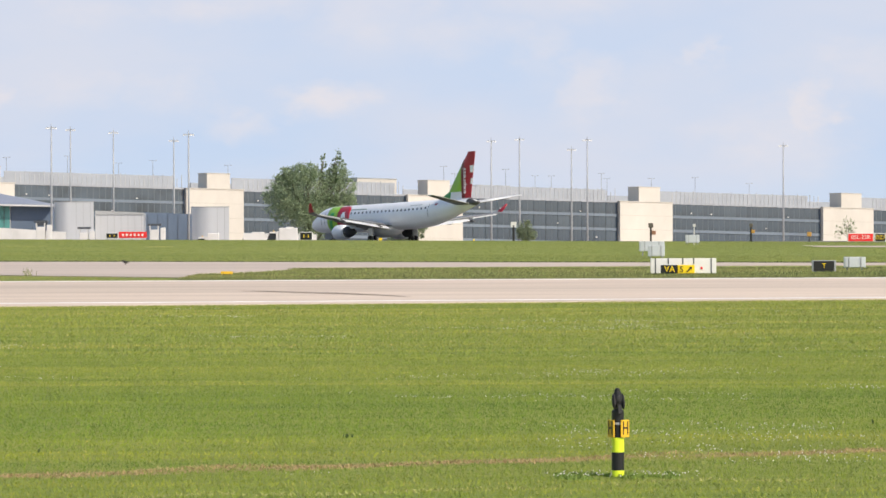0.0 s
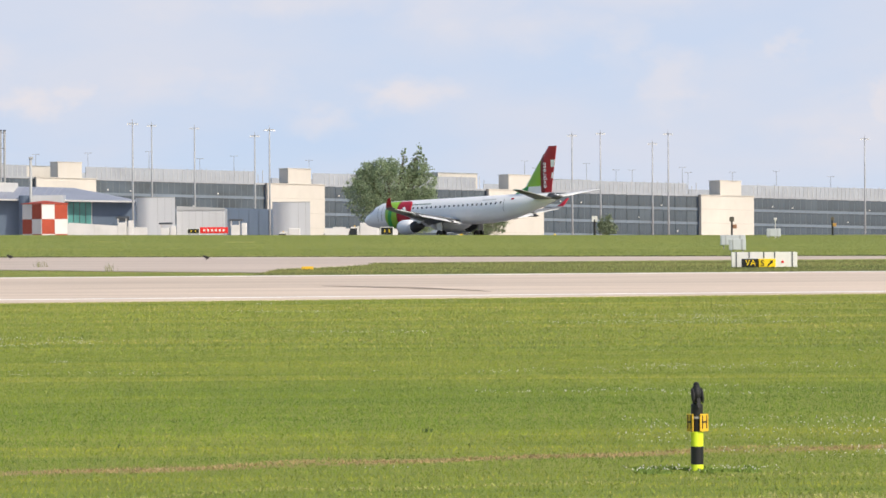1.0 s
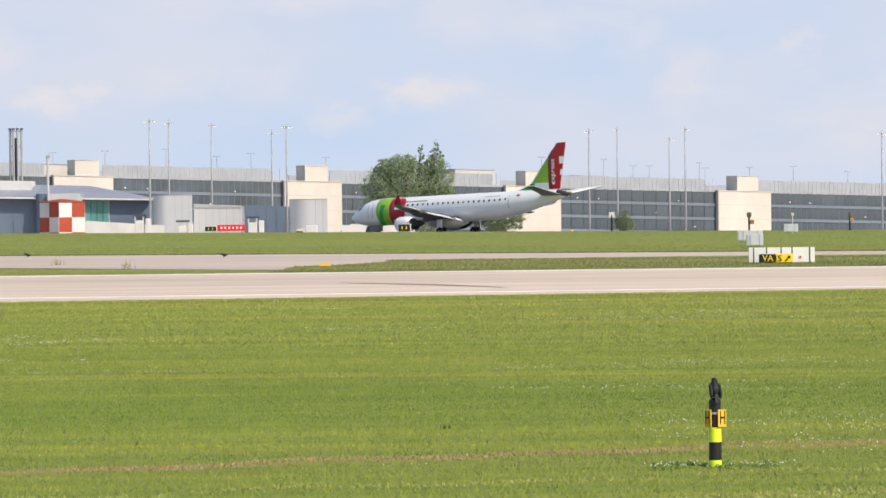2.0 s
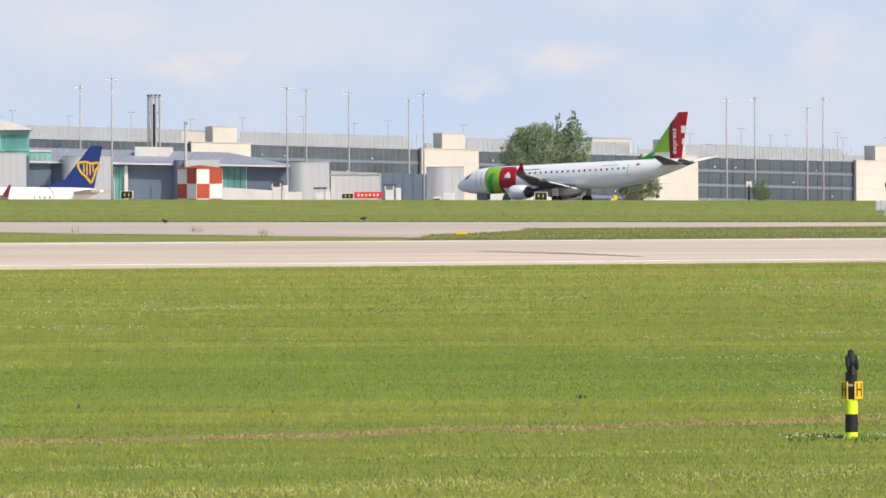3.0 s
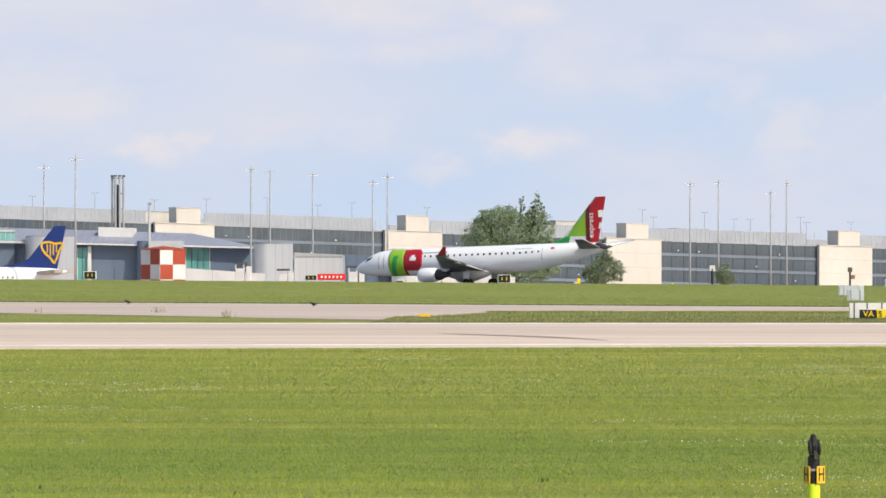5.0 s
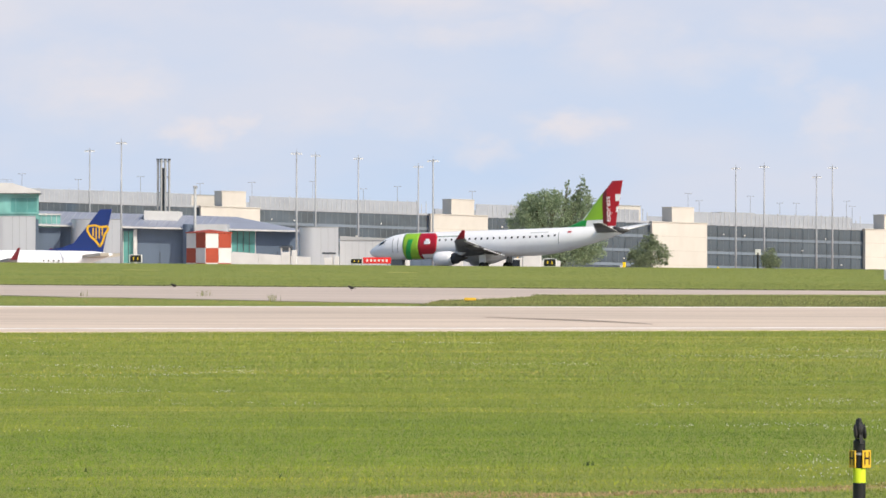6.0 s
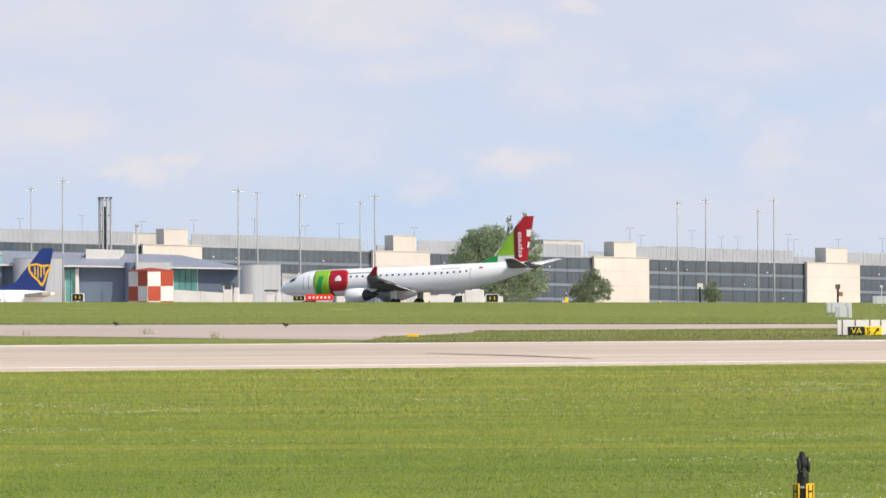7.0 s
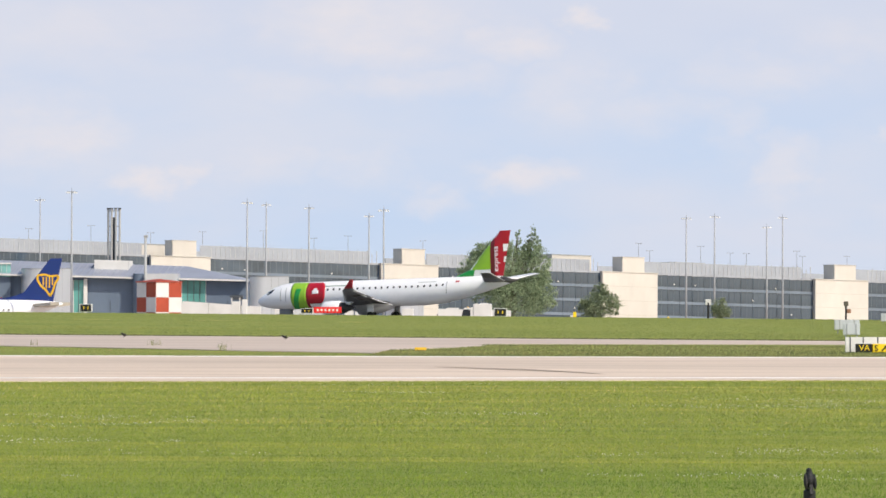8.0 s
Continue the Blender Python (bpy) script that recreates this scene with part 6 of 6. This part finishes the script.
def blades(name, x, y, height, width, mat, label, lift=0.0, lean=0.5):
    n = len(x)
    z = ground_z(x, y) + lift
    h = height * (0.55 + 0.9 * gr.random(n))
    an, ln = gr.random(n) * 6.283, gr.random(n) * lean
    wd = width * (0.6 + 0.8 * gr.random(n))
    ta = gr.random(n) * 6.283
    base = np.stack([x, y, z - 0.01], 1)
    side = np.stack([np.cos(an) * wd, np.sin(an) * wd, 0 * wd], 1)
    tip = base + np.stack([np.cos(ta) * ln * h, np.sin(ta) * ln * h, h], 1)
    v = np.stack([base - side, base + side, tip], 1).reshape(-1, 3)
    me = bpy.data.meshes.new(name)
    me.from_pydata(v.tolist(), [], np.arange(3 * n).reshape(-1, 3).tolist())
    me.materials.append(mat)
    return tagged(new(name, me), label, "grass" if "grass" in name else "plants", kind="stuff")


def field(n, y0, y1, west=-0.182, east=0.118):
    y = np.sqrt(gr.random(n) * (y1 ** 2 - y0 ** 2) + y0 ** 2)
    return y * (west + (east - west) * gr.random(n)), y


def band_mask(x, y):
    return np.abs(y - (hy0 + (hy1 - hy0) * (x - hx0) / (hx1 - hx0)) + 0.5 * np.sin(x * 1.7) * np.sin(x * 0.53))


ne = lambda x: NEAR_EDGE[0][1] + (NEAR_EDGE[1][1] - NEAR_EDGE[0][1]) * (x - NEAR_EDGE[0][0]) / (NEAR_EDGE[1][0] - NEAR_EDGE[0][0])
gx_, gy_ = field(430000, 38, 92)
keep = (band_mask(gx_, gy_) > 0.45) | (gr.random(len(gx_)) < 0.35)
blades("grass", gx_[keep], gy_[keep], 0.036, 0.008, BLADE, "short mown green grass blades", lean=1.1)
gx_, gy_ = field(260000, 92, 152)
keep = gy_ < ne(gx_) - 0.1
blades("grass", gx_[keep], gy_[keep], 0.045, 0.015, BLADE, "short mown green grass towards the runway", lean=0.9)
gx_, gy_ = field(260000, 37, 66)
rnd = gr.random(len(gx_))
thick = np.array([0.5 + noise.noise(Vector((u * 0.55, v * 0.3, 9))) + 0.5 * noise.noise(Vector((u * 2.3, v * 0.9, 3))) for u, v in zip(gx_, gy_)])
keep = (band_mask(gx_, gy_) < 0.12 + 0.42 * rnd) & (thick > 0.4 * rnd - 0.05)
blades("dry_grass", gx_[keep], gy_[keep], 0.040, 0.008, HAY, "strip of dry cut hay", lean=1.6)
keep = ((band_mask(gx_, gy_ + 9.6) < 0.95 * rnd) & (thick > 0.05)) | ((band_mask(gx_, gy_ + 5.3) < 0.28) & (rnd < 0.55) & (thick > 0.2)) | ((band_mask(gx_, gy_ + 12.0) < 0.3) & (rnd < 0.5))
blades("dry_grass", gx_[keep], gy_[keep], 0.036, 0.009, STRAW, "pale strips of cut grass", lean=1.5)
# clover heads in drifts
fx, fy = field(42000, 40, 140)
dr = np.array([noise.noise(Vector((a * 0.12, b * 0.22, 0))) + 0.5 * noise.noise(Vector((a * 0.9, b * 0.9, 4))) for a, b in zip(fx, fy)])
keep = dr + 0.05 * ((fy > 54) & (fy < 76)) > 0.44
fx, fy = np.append(fx[keep], PX - 0.9 + 1.9 * gr.random(90)), np.append(fy[keep], PY - 0.5 + 0.9 * gr.random(90))
v, f = [], []
for a, b in zip(fx, fy):
    zz, r_ = float(ground_z(a, b)) + 0.035 + 0.02 * gr.random(), 0.005 + 0.005 * gr.random()
    k = len(v)
    v += [(a - r_, b, zz), (a, b - r_, zz), (a + r_, b, zz), (a, b + r_, zz), (a, b, zz + r_ * 1.3), (a, b, zz - r_)]
    f += [(k, k + 1, k + 4), (k + 1, k + 2, k + 4), (k + 2, k + 3, k + 4), (k + 3, k, k + 4), (k + 1, k, k + 5), (k + 2, k + 1, k + 5), (k + 3, k + 2, k + 5), (k, k + 3, k + 5)]
me = bpy.data.meshes.new("clover_flowers")
me.from_pydata(v, [], f)
me.materials.append(surface("white_clover_heads", (0.70, 0.68, 0.62), 0.8))
tagged(new("clover_flowers", me), "scattered white clover heads in the grass", "flowers", kind="stuff")
# clover and docks round the post foot
n = 3000
wx_ = PX + (gr.random(n) - 0.5) * 1.5
wy_ = PY - 0.5 + gr.random(n) * 1.1 + 0.15 * np.sin(wx_ * 7)
keep = np.sin(wx_ * 9 + 1) + np.sin(wy_ * 7 + wx_ * 4) > -0.3
wx_, wy_ = wx_[keep], wy_[keep]
blades("clover_plants", wx_, wy_, 0.04, 0.016, CLOVER, "low clover and weeds round the post foot", lean=1.2)
# coarse fringes along the paving
fe = lambda x: FAR_EDGE[0][1] + (FAR_EDGE[1][1] - FAR_EDGE[0][1]) * (x - FAR_EDGE[0][0]) / (FAR_EDGE[1][0] - FAR_EDGE[0][0])
n = 36000
wx_ = -12.7 + 38 * gr.random(n)
wy_ = fe(wx_) + 0.4 + gr.random(n) ** 1.3 * 36
(tx0, ty0), (tx1, ty1) = (-8.75, 227.05), (24.9, 236.55)
keep = wy_ < np.minimum(ty0 + (ty1 - ty0) * (wx_ - tx0) / (tx1 - tx0), np.interp(wx_, (-12.4, -12.25, -11.0, -9.7, -8.4, -7.9), (189, 207.5, 209.6, 213, 218, 300))) - 0.3
blades("rough_grass", wx_[keep], wy_[keep], 0.085, 0.025, ISLAND, "coarse uncut grass on the island by the runway", lean=0.8)
n = 34000
wx_ = -58 + 45.7 * gr.random(n)
wy_ = fe(wx_) + 0.3 + gr.random(n) * 30
keep = wy_ < np.interp(wx_, [p[0] for p in island], [p[1] for p in island]) - 0.2
wx_, wy_ = wx_[keep], wy_[keep]
blades("rough_grass", wx_[::2], wy_[::2], 0.035, 0.03, FAR_BLADE, "thin green verge by the runway", lean=0.9)
wx_, wy_ = wx_[1::3], wy_[1::3]
blades("dry_grass", wx_[::3], wy_[::3], 0.035, 0.03, HAY, "thin straw-coloured verge by the runway", lean=0.9)
for px, py in ((-1.34, 58.9), (-1.4, 58.8), (-8.24, 56.75), (6.37, 62.1), (-5.43, 55.35)):
    n = 12
    blades("weed_tuft", px + gr.normal(size=n) * 0.015, py + gr.normal(size=n) * 0.02, 0.075, 0.010, SPRIG, "dark green weed sprig in the mown grass", lean=0.5)
n = 40000
wx_, wy_ = field(n, 256, 300)
blades("rough_grass", wx_, wy_, 0.07, 0.025, FAR_BLADE, "coarse grass bank beyond the taxiway", lean=0.8)
# shade line at the foot of the bank, painted as near-black blades
n = 9000
wx_ = -50 + 82 * gr.random(n)
wy_ = S2_FAR[0][1] + (S2_FAR[1][1] - S2_FAR[0][1]) * (wx_ - S2_FAR[0][0]) / (S2_FAR[1][0] - S2_FAR[0][0]) + 0.15 + 0.8 * gr.random(n) + 0.35 * np.sin(wx_ * 1.3) * np.sin(wx_ * 0.37)
blades("rough_grass", wx_, wy_, 0.10, 0.03, LIP, "uncut grass lip along the taxiway, coloured dark for shade and dirt", lean=0.6)
n = 130000
wx_, wy_ = field(n, 300, 491)
blades("rough_grass", wx_, wy_, 0.05, 0.03, FAR_BLADE, "far mown grass bank", lean=0.8)
for px, py, wd in ((-37.4, 371, 2.1), (-48.7, 370, 1.7), (-25.0, 366, 1.2)):
    n = 700
    blades("dry_grass", px + (gr.random(n) - 0.5) * 2 * wd, py + gr.normal(size=n) * 1.2, 0.05, 0.03, STRAW, "pale dry streak in the far grass bank", lean=0.9)
for px, py in ((-31.44, 215.9), (-25.14, 217.2), (-21.07, 210.95), (-20.3, 203.25), (-25.43, 217.15)):
    n = 16
    blades("weed_tuft", px + gr.normal(size=n) * 0.12, py + gr.normal(size=n) * 0.12, 0.32, 0.015, WEED, "tall dry weed stalks at the paving edge", lean=0.4)


# ---- what moves ----
TAXI_ROWS = [  # seconds, place of the main gear, heading
    (0.0, -6.10, 508.00, 56.20),
    (0.5, -6.86, 507.98, 52.47),
    (1.0, -7.79, 508.21, 48.98),
    (1.5, -8.88, 508.64, 45.71),
    (2.0, -10.12, 509.26, 42.68),
    (2.5, -11.49, 510.00, 39.90),
    (3.0, -12.98, 510.84, 37.37),
    (3.5, -14.58, 511.74, 35.08),
    (4.0, -16.26, 512.65, 33.06),
    (4.5, -18.03, 513.55, 31.30),
    (5.0, -19.86, 514.38, 29.81),
    (5.5, -21.74, 515.12, 28.60),
    (6.0, -23.66, 515.72, 27.66),
    (6.5, -25.61, 516.15, 27.01),
    (7.0, -27.56, 516.36, 26.64),
    (7.5, -29.51, 516.33, 26.57),
    (8.0, -31.45, 516.00, 26.80),
]

CROW_ROWS = [(0.0, -18.35, 0.0), (2.8, -18.3, 0.0), (3.0, -18.1, 0.24), (3.2, -17.65, 0.3), (3.4, -17.98, 0.24), (3.55, -18.15, 0.0), (4.5, -18.73, 0.0), (6.5, -19.62, 0.0), (8.0, -20.36, 0.0)]  # a short hop, then a walk


def motions():
    walk(airliner, [(t, pose(x, y, 1.5, 0, 1.7, 180 - a)) for t, x, y, a in TAXI_ROWS])
    walk(walker, [(t, pose(x, 240, ground_at(x, 240) + 0.04 + up, 115 * up, 0, -90)) for t, x, up in CROW_ROWS])
    ts = [k * 0.1 for k in range(81)]
    tx = [r[0] for r in TAXI_ROWS]
    xs = np.interp(ts, tx, [r[1] for r in TAXI_ROWS])
    ys_ = np.interp(ts, tx, [r[2] for r in TAXI_ROWS])
    run = np.concatenate([[0], np.cumsum(np.hypot(np.diff(xs), np.diff(ys_)))])
    for wh, x, y, z, r in jet_wheels:
        walk(wh, [(t, pose(x, y, z, 0, math.degrees(d / r), 0)) for t, d in zip(ts, run)])


motions()
